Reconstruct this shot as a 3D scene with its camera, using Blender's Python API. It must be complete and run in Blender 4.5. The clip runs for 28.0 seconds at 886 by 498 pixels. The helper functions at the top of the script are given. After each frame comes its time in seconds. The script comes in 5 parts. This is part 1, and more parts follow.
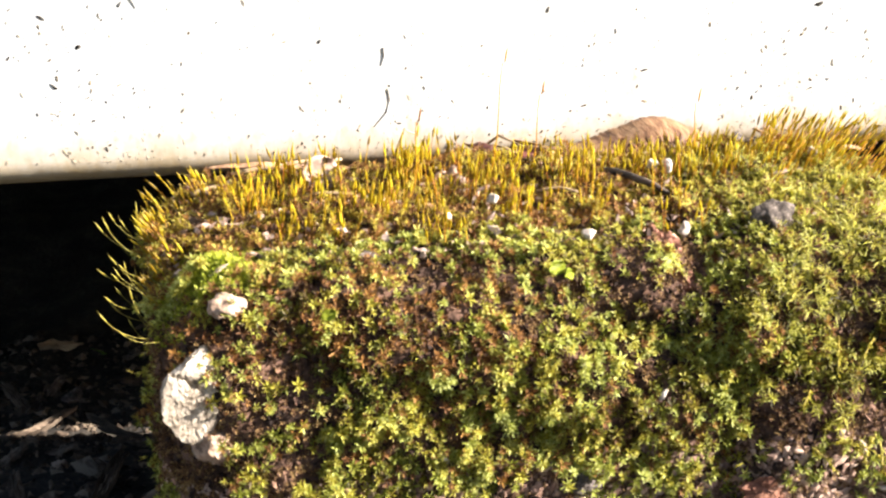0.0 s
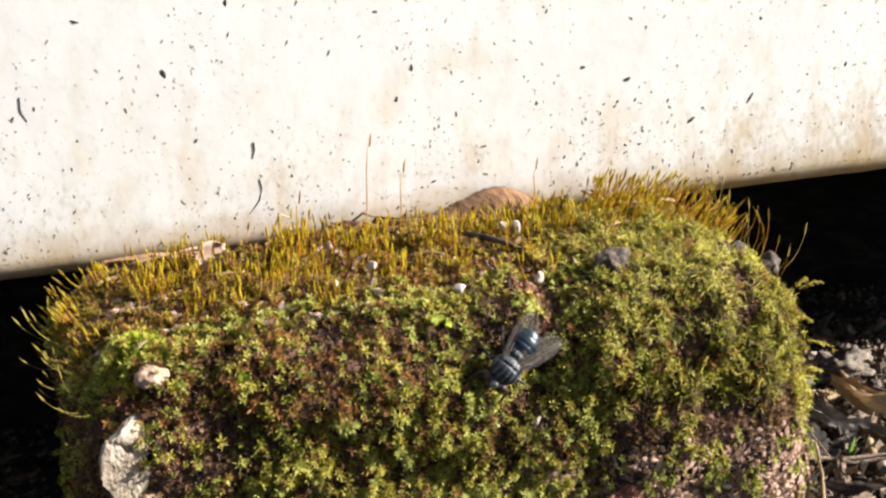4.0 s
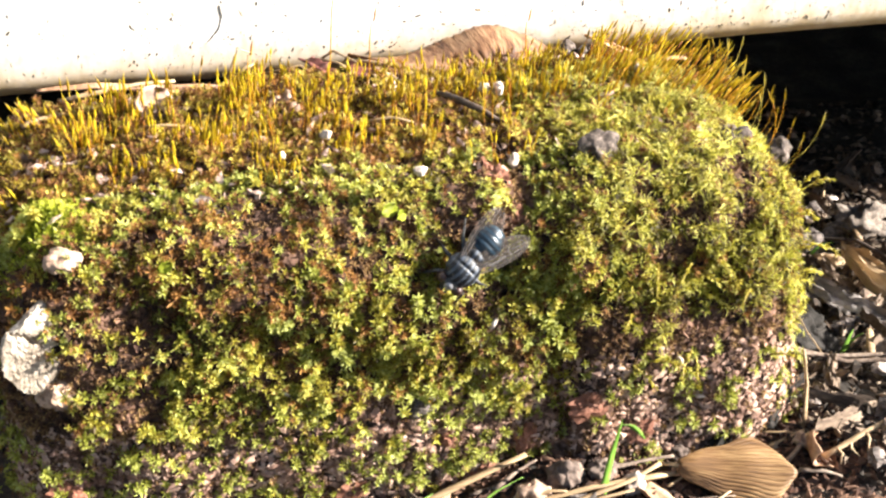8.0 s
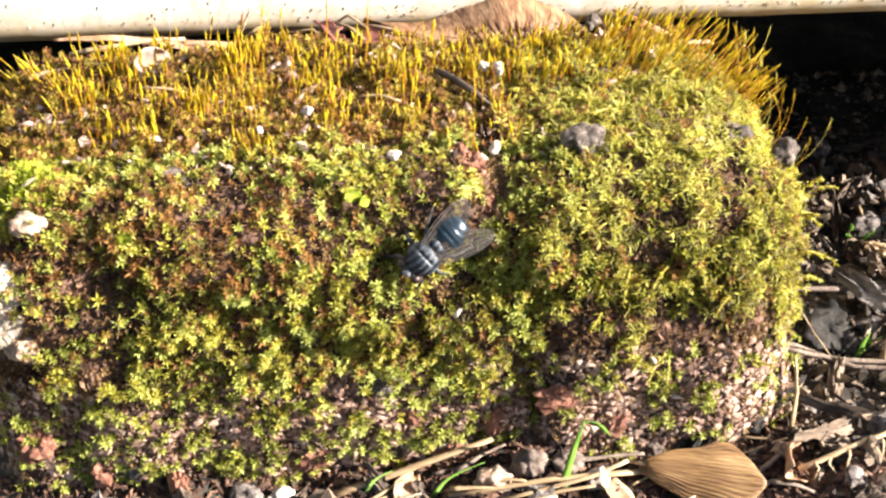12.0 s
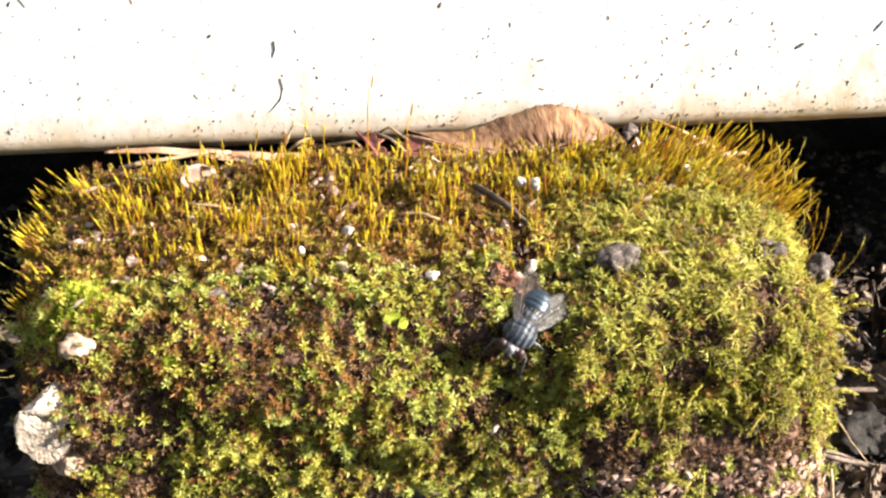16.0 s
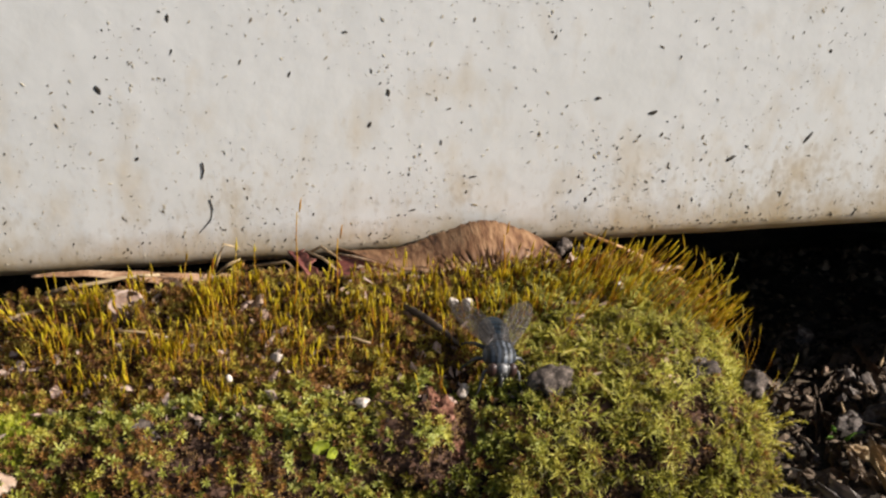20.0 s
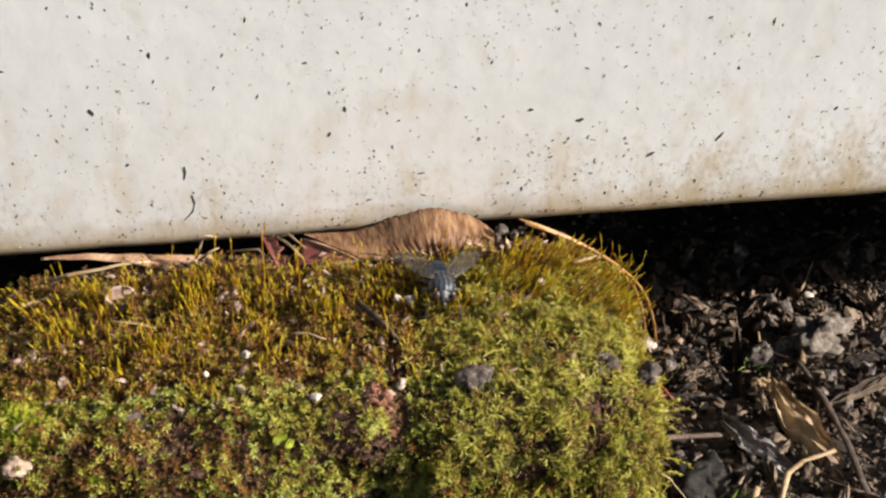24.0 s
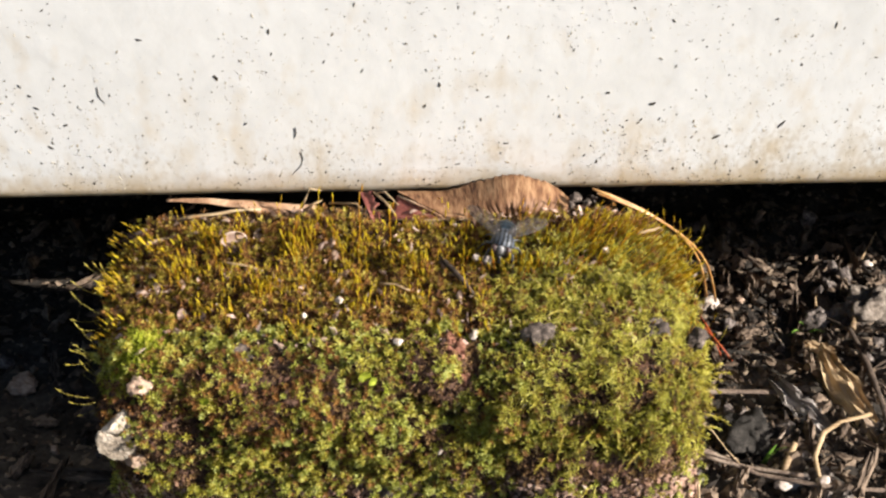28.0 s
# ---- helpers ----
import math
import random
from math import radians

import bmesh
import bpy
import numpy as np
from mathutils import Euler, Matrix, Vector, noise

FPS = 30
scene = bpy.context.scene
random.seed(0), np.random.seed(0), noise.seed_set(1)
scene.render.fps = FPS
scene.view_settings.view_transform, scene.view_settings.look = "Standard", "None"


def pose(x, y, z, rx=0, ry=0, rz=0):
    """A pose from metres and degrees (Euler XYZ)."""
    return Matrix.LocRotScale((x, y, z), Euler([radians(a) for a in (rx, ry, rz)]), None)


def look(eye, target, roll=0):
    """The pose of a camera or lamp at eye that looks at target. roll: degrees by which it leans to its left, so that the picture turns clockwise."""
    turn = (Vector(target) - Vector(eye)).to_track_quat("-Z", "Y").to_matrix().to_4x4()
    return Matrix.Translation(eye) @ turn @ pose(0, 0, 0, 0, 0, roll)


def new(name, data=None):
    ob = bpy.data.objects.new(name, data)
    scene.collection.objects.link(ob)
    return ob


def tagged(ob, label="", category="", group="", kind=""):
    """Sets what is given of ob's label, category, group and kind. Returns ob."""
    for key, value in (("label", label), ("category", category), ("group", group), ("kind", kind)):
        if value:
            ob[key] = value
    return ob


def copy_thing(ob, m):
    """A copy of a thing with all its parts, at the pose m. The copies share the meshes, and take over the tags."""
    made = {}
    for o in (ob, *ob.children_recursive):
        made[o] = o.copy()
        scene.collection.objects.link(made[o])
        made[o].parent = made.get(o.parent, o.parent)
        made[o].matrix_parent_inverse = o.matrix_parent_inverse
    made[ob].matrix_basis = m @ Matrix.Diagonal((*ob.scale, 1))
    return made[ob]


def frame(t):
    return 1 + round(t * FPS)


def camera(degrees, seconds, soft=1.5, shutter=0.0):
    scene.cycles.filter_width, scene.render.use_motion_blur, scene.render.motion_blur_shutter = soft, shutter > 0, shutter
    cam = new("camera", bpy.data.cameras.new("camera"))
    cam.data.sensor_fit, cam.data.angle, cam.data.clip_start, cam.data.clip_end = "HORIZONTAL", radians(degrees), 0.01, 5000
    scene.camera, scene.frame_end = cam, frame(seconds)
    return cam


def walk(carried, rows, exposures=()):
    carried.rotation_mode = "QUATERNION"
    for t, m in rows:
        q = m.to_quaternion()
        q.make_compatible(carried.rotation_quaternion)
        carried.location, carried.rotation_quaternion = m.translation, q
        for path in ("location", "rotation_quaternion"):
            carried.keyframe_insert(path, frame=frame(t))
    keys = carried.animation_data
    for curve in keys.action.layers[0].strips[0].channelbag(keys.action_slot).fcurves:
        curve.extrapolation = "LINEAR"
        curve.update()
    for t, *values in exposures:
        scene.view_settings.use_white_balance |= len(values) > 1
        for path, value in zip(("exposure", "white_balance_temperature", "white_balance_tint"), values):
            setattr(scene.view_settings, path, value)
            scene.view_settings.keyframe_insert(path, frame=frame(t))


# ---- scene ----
LENS = 34.6
cam = camera(LENS, 28.0, soft=2.4)
PATH = [
    (0, (-0.04722, -0.13256, 0.11894), (-0.00961, 0.04586, 0.03677), 0.03),
    (0.5, (-0.04819, -0.13279, 0.11753), (-0.00906, 0.04564, 0.03610), 0.08),
    (1, (-0.05066, -0.13256, 0.11809), (-0.00468, 0.04642, 0.04159), -0.91),
    (1.5, (-0.05370, -0.13692, 0.11978), (-0.00491, 0.04183, 0.04450), -1.01),
    (2, (-0.06004, -0.14423, 0.12097), (-0.00865, 0.03419, 0.04663), -1.05),
    (2.5, (-0.06313, -0.14922, 0.12303), (-0.00891, 0.02930, 0.05098), -1.19),
    (3, (-0.06329, -0.15275, 0.12511), (-0.00354, 0.02416, 0.05345), -1.65),
    (3.5, (-0.06305, -0.15298, 0.12489), (-0.00039, 0.02338, 0.05437), -1.70),
    (4, (-0.06312, -0.15144, 0.12377), (0.00298, 0.02392, 0.05392), -1.52),
    (4.5, (-0.06085, -0.14917, 0.12062), (0.00675, 0.02480, 0.04875), -1.24),
    (6.5, (-0.05839, -0.14568, 0.13064), (0.00382, 0.02508, 0.04714), 0.41),
    (7, (-0.05440, -0.13939, 0.13433), (0.01145, 0.02548, 0.04222), 1.82),
    (7.5, (-0.05176, -0.13376, 0.13582), (0.00906, 0.03004, 0.03851), 1.48),
    (8, (-0.04387, -0.12863, 0.13579), (0.01011, 0.03095, 0.02799), 2.16),
    (8.5, (-0.03633, -0.12816, 0.13813), (0.00717, 0.03004, 0.02376), 2.66),
    (9, (-0.03216, -0.12743, 0.14096), (0.00713, 0.03035, 0.02451), 2.39),
    (9.5, (-0.02701, -0.12781, 0.14208), (0.00981, 0.02915, 0.02373), 2.03),
    (10, (-0.02228, -0.12672, 0.14452), (0.00934, 0.03035, 0.02482), 1.70),
    (10.5, (-0.02078, -0.12726, 0.14394), (0.00944, 0.02982, 0.02390), 1.84),
    (11, (-0.01965, -0.12715, 0.14467), (0.00914, 0.02949, 0.02369), 1.52),
    (11.5, (-0.01864, -0.12758, 0.14481), (0.00932, 0.02885, 0.02337), 1.46),
    (13.5, (-0.01585, -0.12791, 0.15232), (0.00579, 0.03063, 0.03233), 0.29),
    (14, (-0.01540, -0.12743, 0.15389), (0.00498, 0.03200, 0.03486), -0.21),
    (14.5, (-0.01462, -0.12691, 0.15529), (0.00530, 0.03307, 0.03692), -0.05),
    (15, (-0.01537, -0.12578, 0.15683), (0.00470, 0.03489, 0.03943), 0.00),
    (15.5, (-0.01504, -0.12499, 0.15731), (0.00646, 0.03545, 0.03986), 0.00),
    (16, (-0.01609, -0.12503, 0.15572), (0.00438, 0.03572, 0.03851), 0.03),
    (16.5, (-0.01591, -0.12443, 0.15541), (0.00375, 0.03611, 0.03777), -0.23),
    (17, (-0.01615, -0.12440, 0.15658), (0.00292, 0.03681, 0.03977), -0.21),
    (17.5, (-0.01563, -0.12344, 0.15586), (0.00232, 0.03777, 0.03886), -0.58),
    (18, (-0.01543, -0.12502, 0.15468), (0.00294, 0.03643, 0.03808), -0.46),
    (18.5, (-0.01615, -0.12445, 0.15551), (0.00133, 0.03785, 0.03996), -0.57),
    (19, (-0.01508, -0.12210, 0.15660), (0.00548, 0.04225, 0.04449), -0.16),
    (19.5, (-0.01230, -0.12085, 0.15927), (0.01221, 0.04419, 0.04899), -0.02),
    (20, (-0.01193, -0.12109, 0.15893), (0.01507, 0.04521, 0.05115), 0.22),
    (20.5, (-0.00997, -0.12049, 0.15850), (0.01936, 0.04496, 0.05003), 1.11),
    (21, (-0.01177, -0.12122, 0.16062), (0.01735, 0.04431, 0.05221), 1.35),
    (21.5, (-0.01047, -0.12434, 0.16612), (0.02305, 0.03874, 0.05528), 1.47),
    (23.5, (0.00211, -0.12367, 0.19870), (0.02697, 0.02690, 0.06944), 0.23),
    (24, (-0.00115, -0.12563, 0.20563), (0.01938, 0.02013, 0.07025), 0.14),
    (24.5, (-0.00127, -0.12815, 0.21490), (0.01512, 0.01570, 0.07691), -0.30),
    (25, (-0.00121, -0.13105, 0.22229), (0.01013, 0.01071, 0.08166), -0.65),
    (25.5, (0.00070, -0.13372, 0.22695), (0.00755, 0.00543, 0.08346), -0.97),
    (26, (0.00345, -0.13729, 0.22948), (0.00938, 0.00082, 0.08495), -0.69),
    (26.5, (0.00277, -0.14031, 0.23241), (0.00769, -0.00281, 0.08726), -0.78),
    (27, (0.00257, -0.14044, 0.23279), (0.00771, -0.00374, 0.08690), -0.67),
    (27.5, (0.00242, -0.13848, 0.23092), (0.00738, -0.00212, 0.08470), -0.62),
    (28, (0.00258, -0.13811, 0.23090), (0.00692, -0.00046, 0.08586), -0.81),
]
EXPOSURES = [(0, 2.4), (0.8, 2.2), (3, 1.88), (4.5, 1.57), (6.5, 1.52), (7.1, 1.62), (7.6, 2.02), (8, 2.5), (11.5, 2.6), (13.5, 2.02), (15, 2.02), (16, 2.22),
             (16.5, 2.05), (17, 1.69), (18, 1.42), (19, 1.18), (20, 0.91), (21.5, 0.86), (23.5, 1.04), (24.1, 1.19), (24.5, 1), (25, 1.01), (26, 1.28), (28, 1.49)]
walk(cam, [(t, look(e, g, r)) for t, e, g, r in PATH], EXPOSURES)

# ---- light: low sun from the front right, clear sky ----
SUN_WAY = Vector((-1.75, 0.52, -0.88)).normalized()
world = bpy.data.worlds.new("sky")
scene.world = world
world.use_nodes = True
wn = world.node_tree
sky = wn.nodes.new("ShaderNodeTexSky")
sky.sky_type, sky.sun_disc = "NISHITA", False
sky.sun_elevation = math.asin(-SUN_WAY.z)
sky.sun_rotation = math.atan2(-SUN_WAY.x, -SUN_WAY.y)
wn.links.new(sky.outputs[0], wn.nodes["Background"].inputs[0])
wn.nodes["Background"].inputs[1].default_value = 0.04
sun_data = bpy.data.lights.new("sun", "SUN")
sun_data.energy, sun_data.angle, sun_data.color = 5.0, radians(0.53), (1.0, 0.94, 0.86)
sun = new("sun", sun_data)
sun.matrix_world = look((0.4, -0.3, 0.5), Vector((0.4, -0.3, 0.5)) + SUN_WAY)

# ---- materials ----
MM = 0.001


def surf(name, cols, size=4.0, fine=0.8, rough=0.75, bump=0.4, island=0.0, trans=0.0, spec=0.3, metal=0.0, hue=0.0, stretch=(1, 1, 1)):
    """A two-scale noise material. cols: dark to light; size, fine: the two grains in millimetres; island: how much single pieces differ."""
    m = bpy.data.materials.new(name)
    m.use_nodes = True
    nt = m.node_tree
    b = nt.nodes["Principled BSDF"]
    tc = nt.nodes.new("ShaderNodeTexCoord")
    mp = nt.nodes.new("ShaderNodeMapping")
    mp.inputs["Scale"].default_value = stretch
    nt.links.new(tc.outputs["Object"], mp.inputs[0])
    n1, n2 = nt.nodes.new("ShaderNodeTexNoise"), nt.nodes.new("ShaderNodeTexNoise")
    for n, s, d in ((n1, size, 3.0), (n2, fine, 4.0)):
        n.inputs["Scale"].default_value, n.inputs["Detail"].default_value = 1000.0 / s, d
        nt.links.new(mp.outputs[0], n.inputs["Vector"])
    mixf = nt.nodes.new("ShaderNodeMath")
    mixf.operation = "MULTIPLY_ADD"
    nt.links.new(n2.outputs[0], mixf.inputs[0])
    mixf.inputs[1].default_value = 0.55
    sub = nt.nodes.new("ShaderNodeMath")
    sub.operation = "SUBTRACT"
    nt.links.new(n1.outputs[0], sub.inputs[0])
    sub.inputs[1].default_value = 0.27
    nt.links.new(sub.outputs[0], mixf.inputs[2])
    fac = mixf.outputs[0]
    geo = nt.nodes.new("ShaderNodeNewGeometry")
    if island:
        add = nt.nodes.new("ShaderNodeMath")
        add.operation = "MULTIPLY_ADD"
        nt.links.new(geo.outputs["Random Per Island"], add.inputs[0])
        add.inputs[1].default_value = island
        sh = nt.nodes.new("ShaderNodeMath")
        sh.operation = "SUBTRACT"
        nt.links.new(fac, sh.inputs[0])
        sh.inputs[1].default_value = island / 2
        nt.links.new(sh.outputs[0], add.inputs[2])
        fac = add.outputs[0]
    oi = nt.nodes.new("ShaderNodeObjectInfo")
    add2 = nt.nodes.new("ShaderNodeMath")
    add2.operation = "MULTIPLY_ADD"
    nt.links.new(oi.outputs["Random"], add2.inputs[0])
    add2.inputs[1].default_value = hue
    nt.links.new(fac, add2.inputs[2])
    fac = add2.outputs[0]
    ramp = nt.nodes.new("ShaderNodeValToRGB")
    e = ramp.color_ramp.elements
    while len(e) < len(cols):
        e.new(0.5)
    for k, c in enumerate(cols):
        e[k].position = 0.25 + 0.5 * k / max(1, len(cols) - 1)
        e[k].color = (*c, 1)
    nt.links.new(fac, ramp.inputs[0])
    nt.links.new(ramp.outputs[0], b.inputs["Base Color"])
    b.inputs["Roughness"].default_value, b.inputs["Metallic"].default_value = rough, metal
    b.inputs["Specular IOR Level"].default_value = spec
    if bump:
        bp = nt.nodes.new("ShaderNodeBump")
        bp.inputs["Strength"].default_value, bp.inputs["Distance"].default_value = bump, fine * 0.4 * MM
        nt.links.new(n2.outputs[0], bp.inputs["Height"])
        nt.links.new(bp.outputs[0], b.inputs["Normal"])
    if trans:
        out = nt.nodes["Material Output"]
        tl, mx = nt.nodes.new("ShaderNodeBsdfTranslucent"), nt.nodes.new("ShaderNodeMixShader")
        nt.links.new(ramp.outputs[0], tl.inputs[0])
        mx.inputs[0].default_value = trans
        nt.links.new(b.outputs[0], mx.inputs[1])
        nt.links.new(tl.outputs[0], mx.inputs[2])
        nt.links.new(mx.outputs[0], out.inputs["Surface"])
    return m


M_BRICK = surf("weathered_brick", [(0.022, 0.012, 0.008), (0.058, 0.031, 0.020), (0.105, 0.057, 0.038), (0.18, 0.10, 0.068)], 6.0, 0.7, 0.95, 1.0)
M_REDBRICK = surf("bare_red_brick", [(0.08, 0.032, 0.02), (0.17, 0.07, 0.043), (0.27, 0.135, 0.09)], 1.5, 0.5, 0.9, 0.7, island=0.2)
M_MOSS = surf("moss_leaves", [(0.08, 0.052, 0.012), (0.24, 0.20, 0.020), (0.39, 0.355, 0.045), (0.51, 0.49, 0.13)], 5.0, 1.5, 0.55, 0, island=0.4, trans=0.42, spec=0.3)
M_TOPMOSS = surf("top_moss", [(0.095, 0.052, 0.012), (0.245, 0.168, 0.020), (0.40, 0.31, 0.038), (0.53, 0.455, 0.095)], 5.0, 1.5, 0.58, 0, island=0.5, trans=0.45, spec=0.25)
M_REDCRUMB = surf("brick_crumb", [(0.13, 0.072, 0.052), (0.235, 0.138, 0.10), (0.33, 0.21, 0.156), (0.43, 0.30, 0.235)], 5.0, 0.8, 0.9, 0, island=0.5)
M_CRUMB = surf("soil_crumb", [(0.013, 0.006, 0.004), (0.042, 0.020, 0.012), (0.082, 0.040, 0.024), (0.15, 0.082, 0.052)], 6.0, 0.8, 0.9, 0, island=0.6)
M_LIME = surf("lime_moss", [(0.12, 0.14, 0.01), (0.30, 0.34, 0.02), (0.50, 0.52, 0.06)], 4.0, 1.0, 0.55, 0, island=0.5, trans=0.45, spec=0.25)
M_FUZZ = surf("withered_moss", [(0.030, 0.015, 0.008), (0.088, 0.044, 0.020), (0.165, 0.088, 0.038), (0.28, 0.18, 0.07)], 5.0, 1.5, 0.75, 0, island=0.6, trans=0.25, spec=0.2)
M_MOSS_GREEN = surf("green_moss_leaves", [(0.065, 0.056, 0.013), (0.195, 0.20, 0.022), (0.325, 0.338, 0.052), (0.46, 0.48, 0.15)], 5.0, 1.5, 0.55, 0, island=0.4, trans=0.42, spec=0.3)
M_FROND_GREEN = surf("green_feather_moss", [(0.05, 0.040, 0.009), (0.18, 0.165, 0.015), (0.315, 0.30, 0.030), (0.45, 0.43, 0.085)], 6.0, 1.5, 0.55, 0, island=0.5, trans=0.45, spec=0.28)
M_MOSS_OLD = surf("browned_moss", [(0.045, 0.018, 0.007), (0.155, 0.064, 0.016), (0.30, 0.150, 0.032)], 5.0, 1.5, 0.7, 0, island=0.35, trans=0.3)
M_FROND = surf("pale_feather_moss", [(0.10, 0.068, 0.012), (0.26, 0.215, 0.022), (0.42, 0.375, 0.042), (0.56, 0.52, 0.14)], 6.0, 1.5, 0.55, 0, island=0.5, trans=0.45, spec=0.28)
M_SETA = surf("moss_stalk", [(0.29, 0.10, 0.008), (0.49, 0.245, 0.013), (0.60, 0.41, 0.024)], 3.0, 0.8, 0.4, 0, island=0.6, trans=0.35, spec=0.4)
M_PALESETA = surf("pale_stalk", [(0.22, 0.16, 0.025), (0.38, 0.30, 0.05), (0.50, 0.43, 0.11)], 3.0, 0.8, 0.45, 0, trans=0.3, hue=0.15, spec=0.3)
M_CAP = surf("moss_capsule", [(0.25, 0.155, 0.006), (0.43, 0.305, 0.011), (0.60, 0.48, 0.028)], 3.0, 0.8, 0.4, 0, island=0.6, trans=0.4, spec=0.3)
M_SOIL = surf("dark_soil", [(0.012, 0.010, 0.008), (0.035, 0.028, 0.022), (0.08, 0.066, 0.052)], 9.0, 1.2, 0.95, 0.9)
M_CHIP = surf("bark_chip", [(0.016, 0.011, 0.008), (0.042, 0.029, 0.021), (0.095, 0.066, 0.046), (0.19, 0.138, 0.098)], 6.0, 0.6, 0.9, 0.9, hue=0.24, stretch=(0.3, 1, 1))
M_STRAW = surf("dry_straw", [(0.13, 0.08, 0.04), (0.29, 0.20, 0.11), (0.47, 0.365, 0.23)], 6.0, 0.5, 0.6, 0.5, stretch=(0.15, 1, 1))
M_TWIG = surf("grey_brown_twig", [(0.06, 0.04, 0.03), (0.14, 0.10, 0.075), (0.27, 0.21, 0.16)], 4.0, 0.5, 0.8, 0.6)
M_DARKTWIG = surf("dark_twig", [(0.02, 0.014, 0.01), (0.05, 0.035, 0.026), (0.10, 0.07, 0.05)], 3.0, 0.5, 0.75, 0.6)
M_LEAF = surf("dead_leaf", [(0.04, 0.016, 0.008), (0.135, 0.062, 0.029), (0.225, 0.12, 0.06), (0.31, 0.185, 0.10)], 1.6, 0.5, 0.6, 0.8, trans=0.12, stretch=(1.3, 0.3, 0.12))
M_LEAFRED = surf("red_brown_leaf", [(0.09, 0.024, 0.02), (0.19, 0.056, 0.043), (0.31, 0.135, 0.10)], 6.0, 0.6, 0.6, 0.5, trans=0.12)
M_LEAFTAN = surf("tan_leaf", [(0.06, 0.028, 0.011), (0.155, 0.083, 0.033), (0.27, 0.165, 0.075)], 2.0, 0.5, 0.5, 0.6, trans=0.12, stretch=(0.14, 1, 0.6))
M_NEEDLE = surf("pine_needle", [(0.17, 0.065, 0.018), (0.36, 0.17, 0.05), (0.52, 0.34, 0.14)], 3.0, 0.3, 0.4, 0.3, spec=0.5)
M_REDNEEDLE = surf("red_pine_needle", [(0.2, 0.03, 0.008), (0.38, 0.075, 0.02)], 3.0, 0.3, 0.4, 0.3)
M_WHITE = surf("white_grit", [(0.17, 0.12, 0.09), (0.36, 0.29, 0.24), (0.56, 0.49, 0.43)], 1.5, 0.4, 0.75, 0.6, hue=0.12)
M_TANSTONE = surf("tan_stone", [(0.17, 0.105, 0.07), (0.33, 0.225, 0.16), (0.47, 0.36, 0.28)], 2.0, 0.4, 0.8, 0.7)
M_GREYSTONE = surf("grey_stone", [(0.02, 0.015, 0.013), (0.06, 0.047, 0.041), (0.13, 0.105, 0.092), (0.25, 0.21, 0.185)], 1.4, 0.3, 0.8, 1.0)
M_DARKSTONE = surf("dark_stone", [(0.016, 0.011, 0.009), (0.042, 0.031, 0.025), (0.084, 0.064, 0.052), (0.20, 0.16, 0.135)], 1.2, 0.3, 0.85, 1.0)
M_PINKLEAF = surf("pinkish_dry_flake", [(0.25, 0.15, 0.11), (0.42, 0.29, 0.23), (0.55, 0.42, 0.35)], 3.0, 0.5, 0.6, 0.4, hue=0.1, trans=0.15)
M_GRASS = surf("grass_blade", [(0.09, 0.18, 0.025), (0.18, 0.33, 0.05), (0.32, 0.50, 0.11)], 4.0, 0.6, 0.45, 0.2, trans=0.35, stretch=(1, 1, 0.2))
M_SPECK = surf("mud_speck", [(0.035, 0.028, 0.02), (0.13, 0.10, 0.065), (0.34, 0.28, 0.19), (0.5, 0.44, 0.34)], 2.0, 0.5, 0.9, 0, island=0.9)
M_DARKSPECK = surf("dark_bark_crumb", [(0.03, 0.026, 0.022), (0.06, 0.05, 0.04)], 2.0, 0.5, 0.9, 0)
M_BLOCKER = surf("light_blocker", [(0.05, 0.048, 0.045), (0.10, 0.095, 0.09)], 40.0, 3.0, 0.9, 0.5)
M_MULCH = surf("mulch_crumb", [(0.014, 0.010, 0.007), (0.046, 0.031, 0.021), (0.10, 0.068, 0.046), (0.20, 0.15, 0.105)], 9.0, 1.2, 0.9, 0, island=0.6)
M_WHITE_DIRTY = surf("old_mortar", [(0.06, 0.042, 0.028), (0.23, 0.185, 0.14), (0.36, 0.305, 0.245), (0.47, 0.415, 0.345)], 2.4, 0.5, 0.9, 1.0)
M_LEAFPALE = surf("pale_tan_leaf", [(0.20, 0.105, 0.055), (0.40, 0.24, 0.145), (0.55, 0.40, 0.27)], 7.0, 0.6, 0.6, 0.5, trans=0.12)
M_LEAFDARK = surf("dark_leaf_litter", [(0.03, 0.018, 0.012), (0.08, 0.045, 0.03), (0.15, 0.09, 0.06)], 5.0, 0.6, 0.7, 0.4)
M_GREYBARK = surf("grey_ridged_bark", [(0.07, 0.06, 0.055), (0.18, 0.155, 0.14), (0.32, 0.29, 0.265)], 3.0, 0.6, 0.9, 1.0, stretch=(0.25, 1, 1))
M_CHAR = surf("charred_wood", [(0.006, 0.005, 0.004), (0.016, 0.014, 0.012), (0.045, 0.039, 0.034)], 3.0, 0.5, 0.85, 1.0, spec=0.15)
M_GREYLUMP = surf("grey_clod", [(0.04, 0.031, 0.024), (0.12, 0.096, 0.077), (0.24, 0.20, 0.165)], 2.0, 0.6, 0.9, 1.0)
M_PINKSTONE = surf("pinkish_stone", [(0.05, 0.035, 0.028), (0.10, 0.072, 0.058), (0.17, 0.125, 0.10)], 2.0, 0.5, 0.85, 0.7, hue=0.15)


